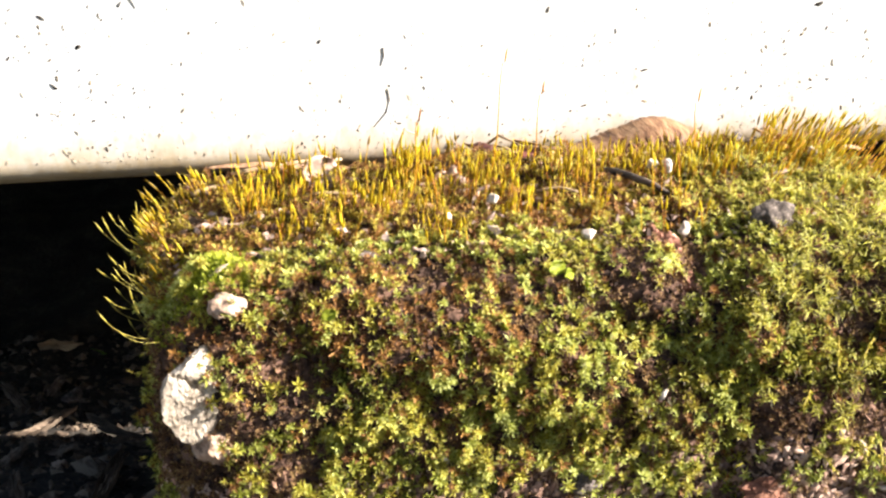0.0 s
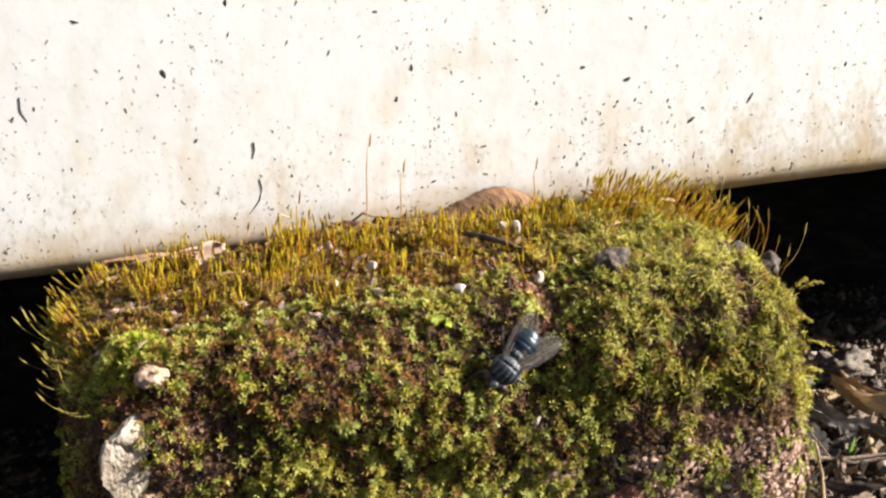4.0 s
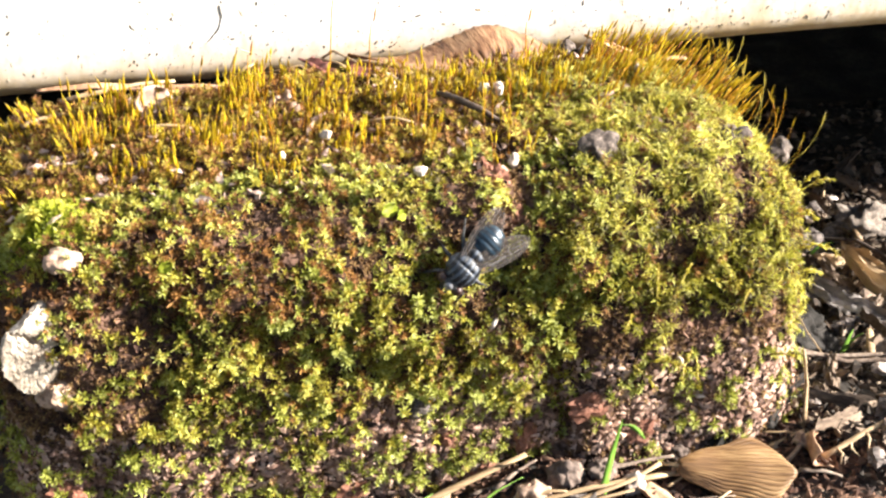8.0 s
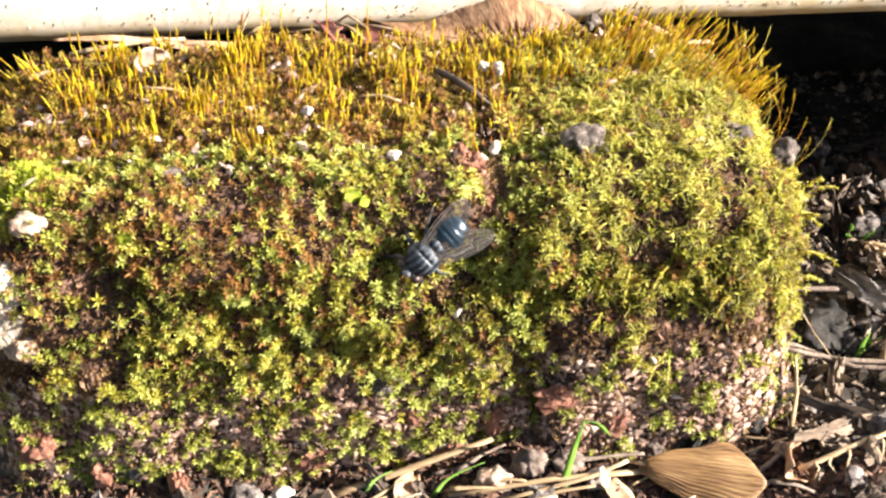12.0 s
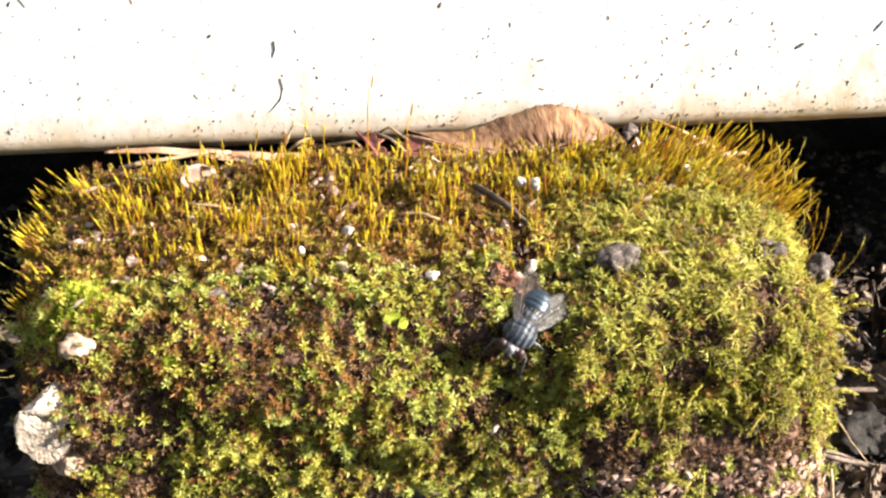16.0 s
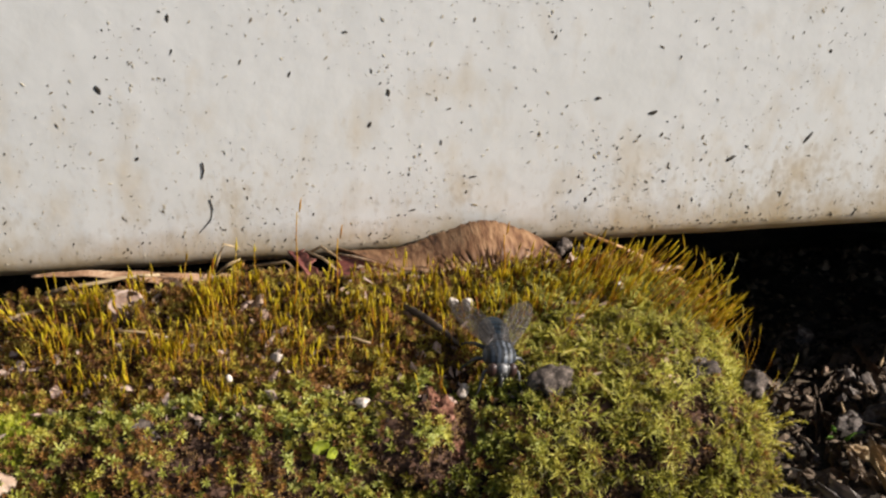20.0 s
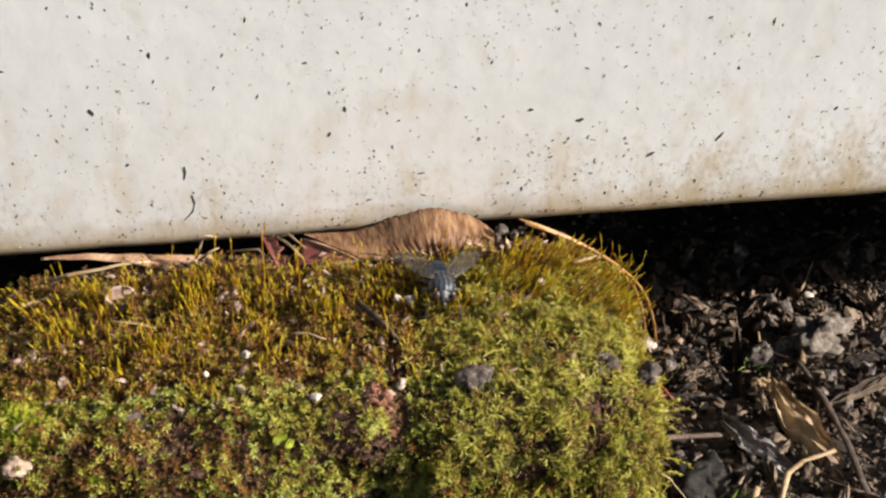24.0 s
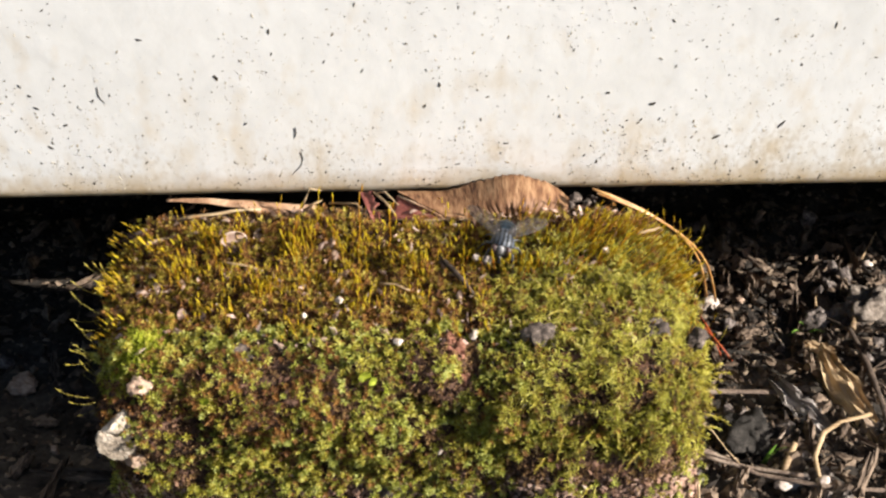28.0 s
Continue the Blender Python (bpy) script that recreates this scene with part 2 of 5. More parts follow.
def banded(name, dark, pale, axis, size, edge, rough, metal):
    """Fly cuticle: dark with pale dusted bands across one axis, broken up by noise."""
    m = surf(name, [dark, tuple(2.2 * c for c in dark)], 0.6, 0.15, rough, 0.35, spec=0.35, metal=metal)
    nt = m.node_tree
    b = nt.nodes["Principled BSDF"]
    base = b.inputs["Base Color"].links[0].from_socket
    tc, wv = nt.nodes.new("ShaderNodeTexCoord"), nt.nodes.new("ShaderNodeTexWave")
    wv.bands_direction = axis
    wv.inputs["Scale"].default_value, wv.inputs["Distortion"].default_value = 1000 / size, 1.6
    wv.inputs["Detail"].default_value, wv.inputs["Detail Scale"].default_value = 3.0, 1.5
    nt.links.new(tc.outputs["Object"], wv.inputs["Vector"])
    st = nt.nodes.new("ShaderNodeMapRange")
    st.inputs["From Min"].default_value, st.inputs["From Max"].default_value = edge, edge + 0.3
    nt.links.new(wv.outputs["Fac"], st.inputs["Value"])
    mx = nt.nodes.new("ShaderNodeMix")
    mx.data_type = "RGBA"
    nt.links.new(st.outputs[0], mx.inputs["Factor"])
    nt.links.new(base, mx.inputs["A"])
    mx.inputs["B"].default_value = (*pale, 1)
    nt.links.new(mx.outputs["Result"], b.inputs["Base Color"])
    return m


M_THORAX = banded("fly_thorax", (0.006, 0.007, 0.009), (0.055, 0.066, 0.085), "X", 2.2, 0.45, 0.5, 0.0)
M_ABDOMEN = banded("fly_abdomen", (0.005, 0.008, 0.012), (0.016, 0.032, 0.048), "Y", 2.2, 0.5, 0.36, 0.25)
M_FLYDARK = surf("fly_dark", [(0.008, 0.008, 0.009), (0.025, 0.024, 0.024), (0.07, 0.065, 0.06)], 0.8, 0.2, 0.45, 0.2, spec=0.5)
M_EYE = surf("fly_eye", [(0.02, 0.01, 0.009), (0.045, 0.02, 0.016)], 0.6, 0.1, 0.45, 0.3, spec=0.4)
M_VEIN = surf("wing_vein", [(0.04, 0.033, 0.03), (0.12, 0.10, 0.09)], 0.8, 0.2, 0.3, 0, spec=0.6)
M_FACE = surf("fly_face", [(0.10, 0.098, 0.10), (0.24, 0.235, 0.24)], 0.8, 0.2, 0.4, 0.2, spec=0.5)


def wing_film():
    m = surf("wing_film", [(0.03, 0.025, 0.022), (0.07, 0.058, 0.05)], 1.0, 0.3, 0.45, 0.4, spec=0.2)
    b = m.node_tree.nodes["Principled BSDF"]
    b.inputs["Alpha"].default_value = 0.3
    return m


M_WING = wing_film()


def panel_paint():
    """White plastic, muddied in blots and streaks, with a yellowed dirty lower edge."""
    m = surf("white_panel", [(0.61, 0.603, 0.588), (0.662, 0.656, 0.645), (0.705, 0.70, 0.692)], 60.0, 6.0, 0.42, 0.06, spec=0.4)
    nt = m.node_tree
    b = nt.nodes["Principled BSDF"]
    base = b.inputs["Base Color"].links[0].from_socket
    tc = nt.nodes.new("ShaderNodeTexCoord")
    sep = nt.nodes.new("ShaderNodeSeparateXYZ")
    nt.links.new(tc.outputs["Object"], sep.inputs[0])

    def math_node(op, one, two):
        n = nt.nodes.new("ShaderNodeMath")
        n.operation = op
        for k, v in enumerate((one, two)):
            if isinstance(v, (int, float)):
                n.inputs[k].default_value = v
            else:
                nt.links.new(v, n.inputs[k])
        return n.outputs[0]

    def ranged(value, lo, hi, a0, a1):
        n = nt.nodes.new("ShaderNodeMapRange")
        for key, v in (("From Min", lo), ("From Max", hi), ("To Min", a0), ("To Max", a1)):
            n.inputs[key].default_value = v
        nt.links.new(value, n.inputs["Value"])
        return n.outputs[0]

    def grain(size, squash):
        mp = nt.nodes.new("ShaderNodeMapping")
        mp.inputs["Scale"].default_value = (1, 1, squash)
        nt.links.new(tc.outputs["Object"], mp.inputs[0])
        n = nt.nodes.new("ShaderNodeTexNoise")
        n.inputs["Scale"].default_value, n.inputs["Detail"].default_value = 1000 / size, 5.0
        nt.links.new(mp.outputs[0], n.inputs["Vector"])
        return n.outputs[0]

    low = ranged(sep.outputs["Z"], 0.0, 0.034, 0.25, -0.05)
    foot = ranged(sep.outputs["Z"], 0.001, 0.0085, 0.75, 0.0)
    right = ranged(sep.outputs["X"], 0.03, 0.11, 0.0, 0.09)
    # blots: place along the panel, height over its edge, size (metres), strength
    blots = None
    for bx, bz, br, bs in ((0.0167, 0.029, 0.006, 0.17), (0.004, 0.021, 0.005, 0.14), (-0.014, 0.014, 0.007, 0.12), (0.018, 0.012, 0.004, 0.15), (0.068, 0.011, 0.008, 0.17), (0.092, 0.008, 0.014, 0.14), (0.045, 0.012, 0.007, 0.10), (-0.045, 0.012, 0.008, 0.08)):
        d = nt.nodes.new("ShaderNodeVectorMath")
        d.operation = "DISTANCE"
        nt.links.new(tc.outputs["Object"], d.inputs[0])
        d.inputs[1].default_value = (bx, 0, bz)
        v = ranged(d.outputs["Value"], 0.0, br, bs, 0.0)
        blots = v if blots is None else math_node("MAXIMUM", blots, v)
    wide = math_node("ADD", math_node("ADD", grain(5.0, 0.5), blots), math_node("MULTIPLY", math_node("ADD", low, right), 0.5))
    fine = math_node("ADD", math_node("ADD", grain(1.1, 0.6), math_node("ADD", low, right)), blots)
    edge = math_node("ADD", math_node("MULTIPLY", grain(4.0, 1.0), 0.5), foot)
    for fac, lo, hi, gain, col in ((wide, 0.56, 0.92, 0.6, (0.50, 0.38, 0.22)), (fine, 0.70, 1.0, 0.5, (0.36, 0.27, 0.16)), (edge, 0.3, 0.95, 0.9, (0.36, 0.25, 0.115))):
        mx = nt.nodes.new("ShaderNodeMix")
        mx.data_type = "RGBA"
        nt.links.new(ranged(fac, lo, hi, 0.0, gain), mx.inputs["Factor"])
        nt.links.new(base, mx.inputs["A"])
        mx.inputs["B"].default_value = (*col, 1)
        base = mx.outputs["Result"]
    nt.links.new(base, b.inputs["Base Color"])
    return m


M_PANEL = panel_paint()

# ---- building helpers (millimetres in, metres out) ----


def rnd(a, b):
    return a + (b - a) * random.random()


def mesh_of(name, verts, faces, mats, index=None, smooth=True):
    me = bpy.data.meshes.new(name)
    me.from_pydata([tuple(c * MM for c in v) for v in verts], [], faces)
    for m in mats:
        me.materials.append(m)
    if index is not None:
        me.polygons.foreach_set("material_index", np.asarray(index, np.int32))
    me.polygons.foreach_set("use_smooth", np.full(len(me.polygons), smooth))
    me.update()
    return me


def part(name, bm, material, parent=None, label="", smooth=True):
    """Links a bmesh, built in millimetres, as one mesh object under a thing or a part."""
    me = bpy.data.meshes.new(name)
    for v in bm.verts:
        v.co *= MM
    bmesh.ops.recalc_face_normals(bm, faces=bm.faces)
    bm.to_mesh(me)
    bm.free()
    me.materials.append(material)
    me.polygons.foreach_set("use_smooth", np.full(len(me.polygons), smooth))
    ob = new(name, me)
    if parent is not None:
        ob.parent = parent
    if label:
        ob["label"] = label
    return ob


def empty(name, m=None):
    ob = new(name)
    ob.empty_display_size = 0.002
    if m is not None:
        ob.matrix_basis = m
    return ob


def at_mm(x, y, z, rx=0, ry=0, rz=0):
    return pose(x * MM, y * MM, z * MM, rx, ry, rz)


def nz3(x, y, z, s):
    return noise.noise(Vector((x / s, y / s, z / s)))


def tube(bm, pts, radii, sides=6, flat=1.0):
    """A tapered tube along points, closed at both ends."""
    rings = []
    for k, p in enumerate(pts):
        a, b = pts[max(0, k - 1)], pts[min(len(pts) - 1, k + 1)]
        d = (Vector(b) - Vector(a)).normalized()
        u = d.cross(Vector((0.31, 0.17, 0.93)))
        if u.length < 1e-3:
            u = d.cross(Vector((1, 0, 0)))
        u.normalize()
        w = d.cross(u)
        rings.append([bm.verts.new(Vector(p) + radii[k] * (math.cos(2 * math.pi * i / sides) * u + flat * math.sin(2 * math.pi * i / sides) * w)) for i in range(sides)])
    for r, s in zip(rings, rings[1:]):
        for i in range(sides):
            bm.faces.new((r[i], r[(i + 1) % sides], s[(i + 1) % sides], s[i]))
    bm.faces.new(rings[0][::-1])
    bm.faces.new(rings[-1])
    return bm


def pebble(seed, a, b, c, rough=0.25, sub=2):
    """A lumpy stone with flattened facets."""
    bm = bmesh.new()
    bmesh.ops.create_icosphere(bm, subdivisions=sub, radius=1.0)
    for v in bm.verts:
        n = v.co.copy()
        k = 1 + rough * (noise.noise(n * 1.1 + Vector((seed * 7.3, 0, 0))) + 0.5 * noise.noise(n * 2.7 + Vector((0, seed * 3.1, 0))))
        k += rough * (0.24 * noise.noise(n * 4.5 + Vector((seed, 2, seed))) + 0.1 * noise.noise(n * 12 + Vector((2, seed, seed))))
        k -= 0.3 * max(0.0, n.dot(Vector((math.sin(seed), math.cos(seed * 2), 0.4)).normalized()) - 0.5)
        v.co = Vector((n.x * a * k, n.y * b * k, n.z * c * k))
    return bm


def chip(seed, length, width, thick):
    """A splintered flake of bark: a ridged, tapering slab with ragged ends."""
    bm = bmesh.new()
    nl, nw = 16, 9
    top, low = [], []
    for i in range(nl + 1):
        s = i / nl
        w = width * (0.55 + 0.45 * math.sin(math.pi * min(1, max(0, s * 0.9 + 0.05)))) * (1 + 0.6 * nz3(s * 5, seed * 3.7, 0, 1))
        rt, rl = [], []
        for j in range(nw + 1):
            q = j / nw - 0.5
            x = (s - 0.5) * length + length * 0.3 * (nz3(q * 5, seed * 2.3, i == 0, 1) + 0.5 * nz3(q * 14, seed, i == 0, 1)) * abs(2 * s - 1) ** 2
            y = q * w + width * 0.2 * nz3(s * 2, seed * 1.9, 5, 1)
            ridge = thick * (0.7 * nz3(s * 1.5, q * 9, seed * 5.1, 1) + 0.6 * nz3(s * 2.5, q * 21, seed * 2.7, 1) + 0.35 * nz3(s * 12, q * 8, seed, 1))
            bow = thick * 0.5 * math.cos(q * 2.6) + thick * 0.9 * nz3(s * 2, seed, 1, 1) + thick * 0.9 * nz3(s * 4, q * 5, seed * 1.7, 1)
            rt.append(bm.verts.new((x, y, bow + ridge)))
            rl.append(bm.verts.new((x * 0.97, y * 0.9, bow - thick * (0.7 + 0.3 * nz3(s * 3, q * 4, seed, 1)))))
        top.append(rt), low.append(rl)
    for i in range(nl):
        for j in range(nw):
            bm.faces.new((top[i][j], top[i + 1][j], top[i + 1][j + 1], top[i][j + 1]))
            bm.faces.new((low[i][j + 1], low[i + 1][j + 1], low[i + 1][j], low[i][j]))
        bm.faces.new((top[i][0], low[i][0], low[i + 1][0], top[i + 1][0]))
        bm.faces.new((top[i][nw], top[i + 1][nw], low[i + 1][nw], low[i][nw]))
    for j in range(nw):
        bm.faces.new((top[0][j + 1], low[0][j + 1], low[0][j], top[0][j]))
        bm.faces.new((top[nl][j], low[nl][j], low[nl][j + 1], top[nl][j + 1]))
    return bm


def thing(name, bm, material, m, label, category, group="", kind="", smooth=True):
    ob = part(name, bm, material, None, "", smooth)
    ob.matrix_basis = m
    return tagged(ob, label, category, group, kind)


# ---- ground ----


def ground_z(x, y):
    """The mulch falls away under the panel; level in front and far off."""
    yy = min(max(y, -5.0), 160.0)
    z = 14.0 - 0.26 * yy
    near = max(0.0, 1 - (abs(x) + abs(y)) / 900)
    return z + near * (3.0 * nz3(x, y, 0, 22) + 1.6 * nz3(x, y, 4, 7))


def build_ground():
    n = 190
    us = [2 * i / n - 1 for i in range(n + 1)]
    cs = [260 * u + 40000 * u ** 9 for u in us]
    verts = [(x, y, ground_z(x, y)) for y in cs for x in cs]
    faces = [(j * (n + 1) + i, j * (n + 1) + i + 1, (j + 1) * (n + 1) + i + 1, (j + 1) * (n + 1) + i) for j in range(n) for i in range(n)]
    tagged(new("ground", mesh_of("ground", verts, faces, [M_SOIL])), "dark damp soil under bark mulch", "ground", kind="structure")


# ---- white panel and the light blockers added behind it ----
PANEL_Y = 49.5
TILT = 1.45


def build_panel():
    r, thick, high = 4.0, 16.0, 1100.0
    prof = [(0, high)] + [(0, z) for z in (400, 200, 120, 80, 50, 30, 15)]
    prof += [(r - r * math.cos(a), r - r * math.sin(a)) for a in [radians(7.5 * k) for k in range(13)]]
    prof += [(thick - 2, 0), (thick, 2), (thick, high)]
    xs = [-1200, -400, -200] + [-150 + 5 * k for k in range(61)] + [200, 400, 1200]
    bm = bmesh.new()
    rows = [[bm.verts.new((x, p[0] + 0.04 * nz3(x, p[1], 2, 60), p[1] + (0.35 * nz3(x, 0, 0, 9) if p[1] < r else 0))) for p in prof] for x in xs]
    for a, b in zip(rows, rows[1:]):
        for k in range(len(prof)):
            bm.faces.new((a[k], b[k], b[(k + 1) % len(prof)], a[(k + 1) % len(prof)]))
    bm.faces.new(rows[0]), bm.faces.new(rows[-1][::-1])
    panel = thing("wall_north", bm, M_PANEL, at_mm(0, PANEL_Y, 47.0, 0, TILT, 0), "white plastic panel with mud specks and yellowed lower edge", "wall panel", kind="structure")
    # added boxes keep light out behind and above, so the gap stays dark
    for nm, box, lab in (("ceiling", ((-1200, 68, 62), (1200, 620, 90)), "added dark slab that keeps light out behind the panel"),
                         ("wall_foundation", ((-1200, 600, -120), (1200, 640, 62)), "added dark wall that keeps light out far under the panel")):
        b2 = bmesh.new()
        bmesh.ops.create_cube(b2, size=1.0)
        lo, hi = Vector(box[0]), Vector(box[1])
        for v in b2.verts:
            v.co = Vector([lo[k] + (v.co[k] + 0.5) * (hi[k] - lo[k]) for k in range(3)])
        thing(nm, b2, M_BLOCKER, Matrix(), lab, "wall" if "wall" in nm else "ceiling", kind="structure", smooth=False)
    return panel


# ---- brick ----
BX0, BX1, BZ = -49.5, 49.5, 52.3
PITS = [(13.5, 3, 43, 1.3, 4, 3.2), (15.3, 1, 36, 1.0, 4, 3.0), (15.2, -1, 29, 1.0, 4, 2.6), (16.6, -1, 22, 1.0, 4, 2.2), (9, 2, 41, 2.5, 2, 2.5), (-21, 0, 41, 2, 2.5, 2.0), (-8, 0, 33, 2, 2, 2.0), (4, 0, 31, 1.5, 3, 2.2), (33, 2, 38, 2.5, 3, 2.0), (41, 3, 44, 3, 2.5, 2.0), (12, 5, 49, 5, 4, 3.0), (3, 3, 45, 5.5, 3.2, 4.8), (-34, 2, 45, 5, 4, 2.5), (-1, 4, 49, 4.5, 2.2, 3.0), (-13, 0, 37, 2.5, 3, 2.5),
        (-25, 0, 18, 4, 3, 1.5), (10, 0, 16, 4, 3, 2), (30, 0, 22, 7, 4, 1.2), (-41, 0, 20, 3, 8, 2)]


def build_brick():
    lo, hi = Vector((BX0, 0.0, -25.0)), Vector((BX1, 49.0, BZ))
    verts, faces, index = [], [], {}

    def vert(p):
        key = tuple(round(c, 3) for c in p)
        if key not in index:
            index[key] = len(verts)
            verts.append(Vector(p))
        return index[key]

    def face_grid(o, u, v, nu, nv):
        ids = [[vert(o + u * (i / nu) + v * (j / nv)) for i in range(nu + 1)] for j in range(nv + 1)]
        for j in range(nv):
            for i in range(nu):
                faces.append((ids[j][i], ids[j][i + 1], ids[j + 1][i + 1], ids[j + 1][i]))

    d = hi - lo
    X, Y, Z = Vector((d.x, 0, 0)), Vector((0, d.y, 0)), Vector((0, 0, d.z))
    nx, ny, nzz = 110, 54, 84
    face_grid(lo, X, Z, nx, nzz)
    face_grid(lo + Z, X, Y, nx, ny)
    face_grid(lo + X, Y, Z, ny, nzz)
    face_grid(lo + Y, -Y, Z, ny, nzz)
    face_grid(lo + Y + X, -X, Z, nx, nzz)
    out = []
    for p in verts:
        r = 9.0 if p.x < 20 else 9.0 + 2.5 * min(1, (p.x - 20) / 20)
        q = Vector([min(max(p[k], lo[k] + r), hi[k] - r) for k in range(3)])
        if p.z < lo.z + r:
            q.z = p.z
        w = p - q
        n = w.normalized() if w.length > 1e-6 else Vector((0, 0, 1))
        p2 = q + n * r
        k = 0.7 * noise.noise(p2 / 11) + 0.8 * noise.noise(p2 / 4.2) + 0.7 * noise.noise(p2 / 1.9)
        for cx, cy, cz, sx, sz, dep in PITS:
            k -= dep * math.exp(-((p2.x - cx) / sx) ** 2 - ((p2.z - cz) / sz) ** 2 - (max(0.0, p2.y - cy - 6) / 4) ** 2)
        # the foot of the face bulges, most of all below the corner
        if n.y < -0.5:
            k += 1.2 * min(1.0, max(0.0, (28 - p2.z) / 8)) + 2.8 * min(1.0, max(0.0, (39 - p2.z) / 9)) * min(1.0, max(0.0, (p2.x - 16) / 5))
        # top sags a little towards the back and the ends
        p2 = p2 + n * k
        if n.z > 0.3:
            p2.z -= 0.05 * max(0.0, p2.y - 30) + 0.19 * max(0.0, p2.y - 35) + 0.0005 * (p2.x + 5) ** 2
        out.append((p2, n))
    thing_ob = empty("brick")
    tagged(thing_ob, "old red brick end half sunk in mulch, overgrown with moss", "brick")
    me = mesh_of("body", [o[0] for o in out], faces, [M_BRICK])
    body = new("body", me)
    body.parent = thing_ob
    vs = np.array([tuple(o[0]) for o in out])
    fs = np.array(faces)
    a, b, c = vs[fs[:, 0]], vs[fs[:, 1]], vs[fs[:, 3]]
    nrm = np.cross(b - a, c - a)
    area = np.linalg.norm(nrm, axis=1)
    nrm /= area[:, None] + 1e-9
    flat = np.array([tuple(o[1]) for o in out])[fs].mean(1)
    nrm *= np.sign((nrm * flat).sum(1))[:, None]
    nrm = 0.45 * nrm + 0.55 * flat
    nrm /= np.linalg.norm(nrm, axis=1)[:, None]
    return thing_ob, vs[fs].mean(1), nrm, area


def surface_at(cen, nrm, x, y=None, z=None):
    """The brick's surface: above (x, y), or on the front at (x, z)."""
    if z is None:
        ok = nrm[:, 2] > 0.25
        d = (cen[:, 0] - x) ** 2 + (cen[:, 1] - y) ** 2 + 1e6 * ~ok
    else:
        ok = nrm[:, 1] < -0.2
        d = (cen[:, 0] - x) ** 2 + (cen[:, 2] - z) ** 2 + 1e6 * ~ok
    k = int(np.argmin(d))
    return Vector(cen[k]), Vector(nrm[k])


# ---- moss ----


def leaf_shape(length, width, lift, turn, curl):
    """A keeled moss leaf from the stem: five points, four triangles."""
    c, s = math.cos(turn), math.sin(turn)
    ca, sa = math.cos(lift), math.sin(lift)
    tip_l = lift - curl
    mid = 0.5 * length

    def put(r, side, h):
        return (r * c - side * s, r * s + side * c, h)

    m_r, m_h = mid * ca, mid * sa
    t_r, t_h = m_r + mid * math.cos(tip_l), m_h + mid * math.sin(tip_l)
    return [put(0.04, 0, 0.0), put(m_r, -width / 2, m_h + 0.12 * width), put(m_r, 0, m_h - 0.16 * width), put(m_r, width / 2, m_h + 0.12 * width), put(t_r, 0, t_h)]


LEAF_FACES = ((0, 1, 2), (0, 2, 3), (1, 4, 2), (2, 4, 3))


def rosette(seed, kind):
    rg = random.Random(seed)
    verts = []
    if kind == "star":
        rings = ((6, 1.0, 0.30, 0.3, 0.3), (5, 0.85, 0.27, 0.8, 0.1), (3, 0.55, 0.22, 1.25, 0.0))
    elif kind == "frond":
        rings = ((4, 1.4, 0.19, 0.4, 0.7), (4, 1.9, 0.16, 0.8, 0.9), (3, 1.5, 0.16, 1.2, 0.5))
    else:
        rings = ((5, 0.85, 0.26, 0.5, 0.3), (5, 1.0, 0.22, 1.0, 0.2))
    for cnt, ln, wd, lift, curl in rings:
        off = rg.random() * 6.28
        for i in range(cnt):
            verts += leaf_shape(ln * rg.uniform(0.75, 1.2), wd * rg.uniform(0.85, 1.15), lift + rg.uniform(-0.2, 0.2), off + 6.283 * i / cnt + rg.uniform(-0.2, 0.2), curl + rg.uniform(-0.2, 0.2))
    return np.array(verts)


def frames_on(nrm, count):
    """Random turned axes on the normals, leaning a little."""
    t = np.random.normal(size=(count, 3))
    u = np.cross(nrm, t)
    u /= np.linalg.norm(u, axis=1)[:, None]
    return u, np.cross(nrm, u)


def moss_patch(name, label, pts, nrm, size, kind, material):
    cnt = len(pts)
    lean = nrm + np.random.normal(scale=0.28, size=nrm.shape) + np.array([0.5, -0.35, 0.3])
    lean /= np.linalg.norm(lean, axis=1)[:, None]
    u, w = frames_on(lean, cnt)
    shapes = [rosette(s, kind) for s in range(9)]
    pick = np.random.randint(0, 9, cnt)
    vs, fs, base = [], [], 0
    lf = np.array(LEAF_FACES)
    for k in range(9):
        who = np.where(pick == k)[0]
        if not len(who):
            continue
        sh = shapes[k]
        p = pts[who][:, None] + size[who][:, None, None] * (sh[None, :, :1] * u[who][:, None] + sh[None, :, 1:2] * w[who][:, None] + sh[None, :, 2:] * lean[who][:, None])
        vs.append(p.reshape(-1, 3))
        leaves = len(who) * len(sh) // 5
        fs.append((lf[None] + 5 * np.arange(leaves)[:, None, None]).reshape(-1, 3) + base)
        base += len(who) * len(sh)
    vs, fs = np.concatenate(vs) * MM, np.concatenate(fs)
    me = bpy.data.meshes.new(name)
    me.vertices.add(len(vs)), me.loops.add(len(fs) * 3), me.polygons.add(len(fs))
    me.vertices.foreach_set("co", vs.ravel())
    me.loops.foreach_set("vertex_index", fs.ravel().astype(np.int32))
    me.polygons.foreach_set("loop_start", np.arange(0, len(fs) * 3, 3, dtype=np.int32))
    me.update(calc_edges=True)
    me.materials.append(material)
    tagged(new(name, me), label, "moss", kind="stuff")


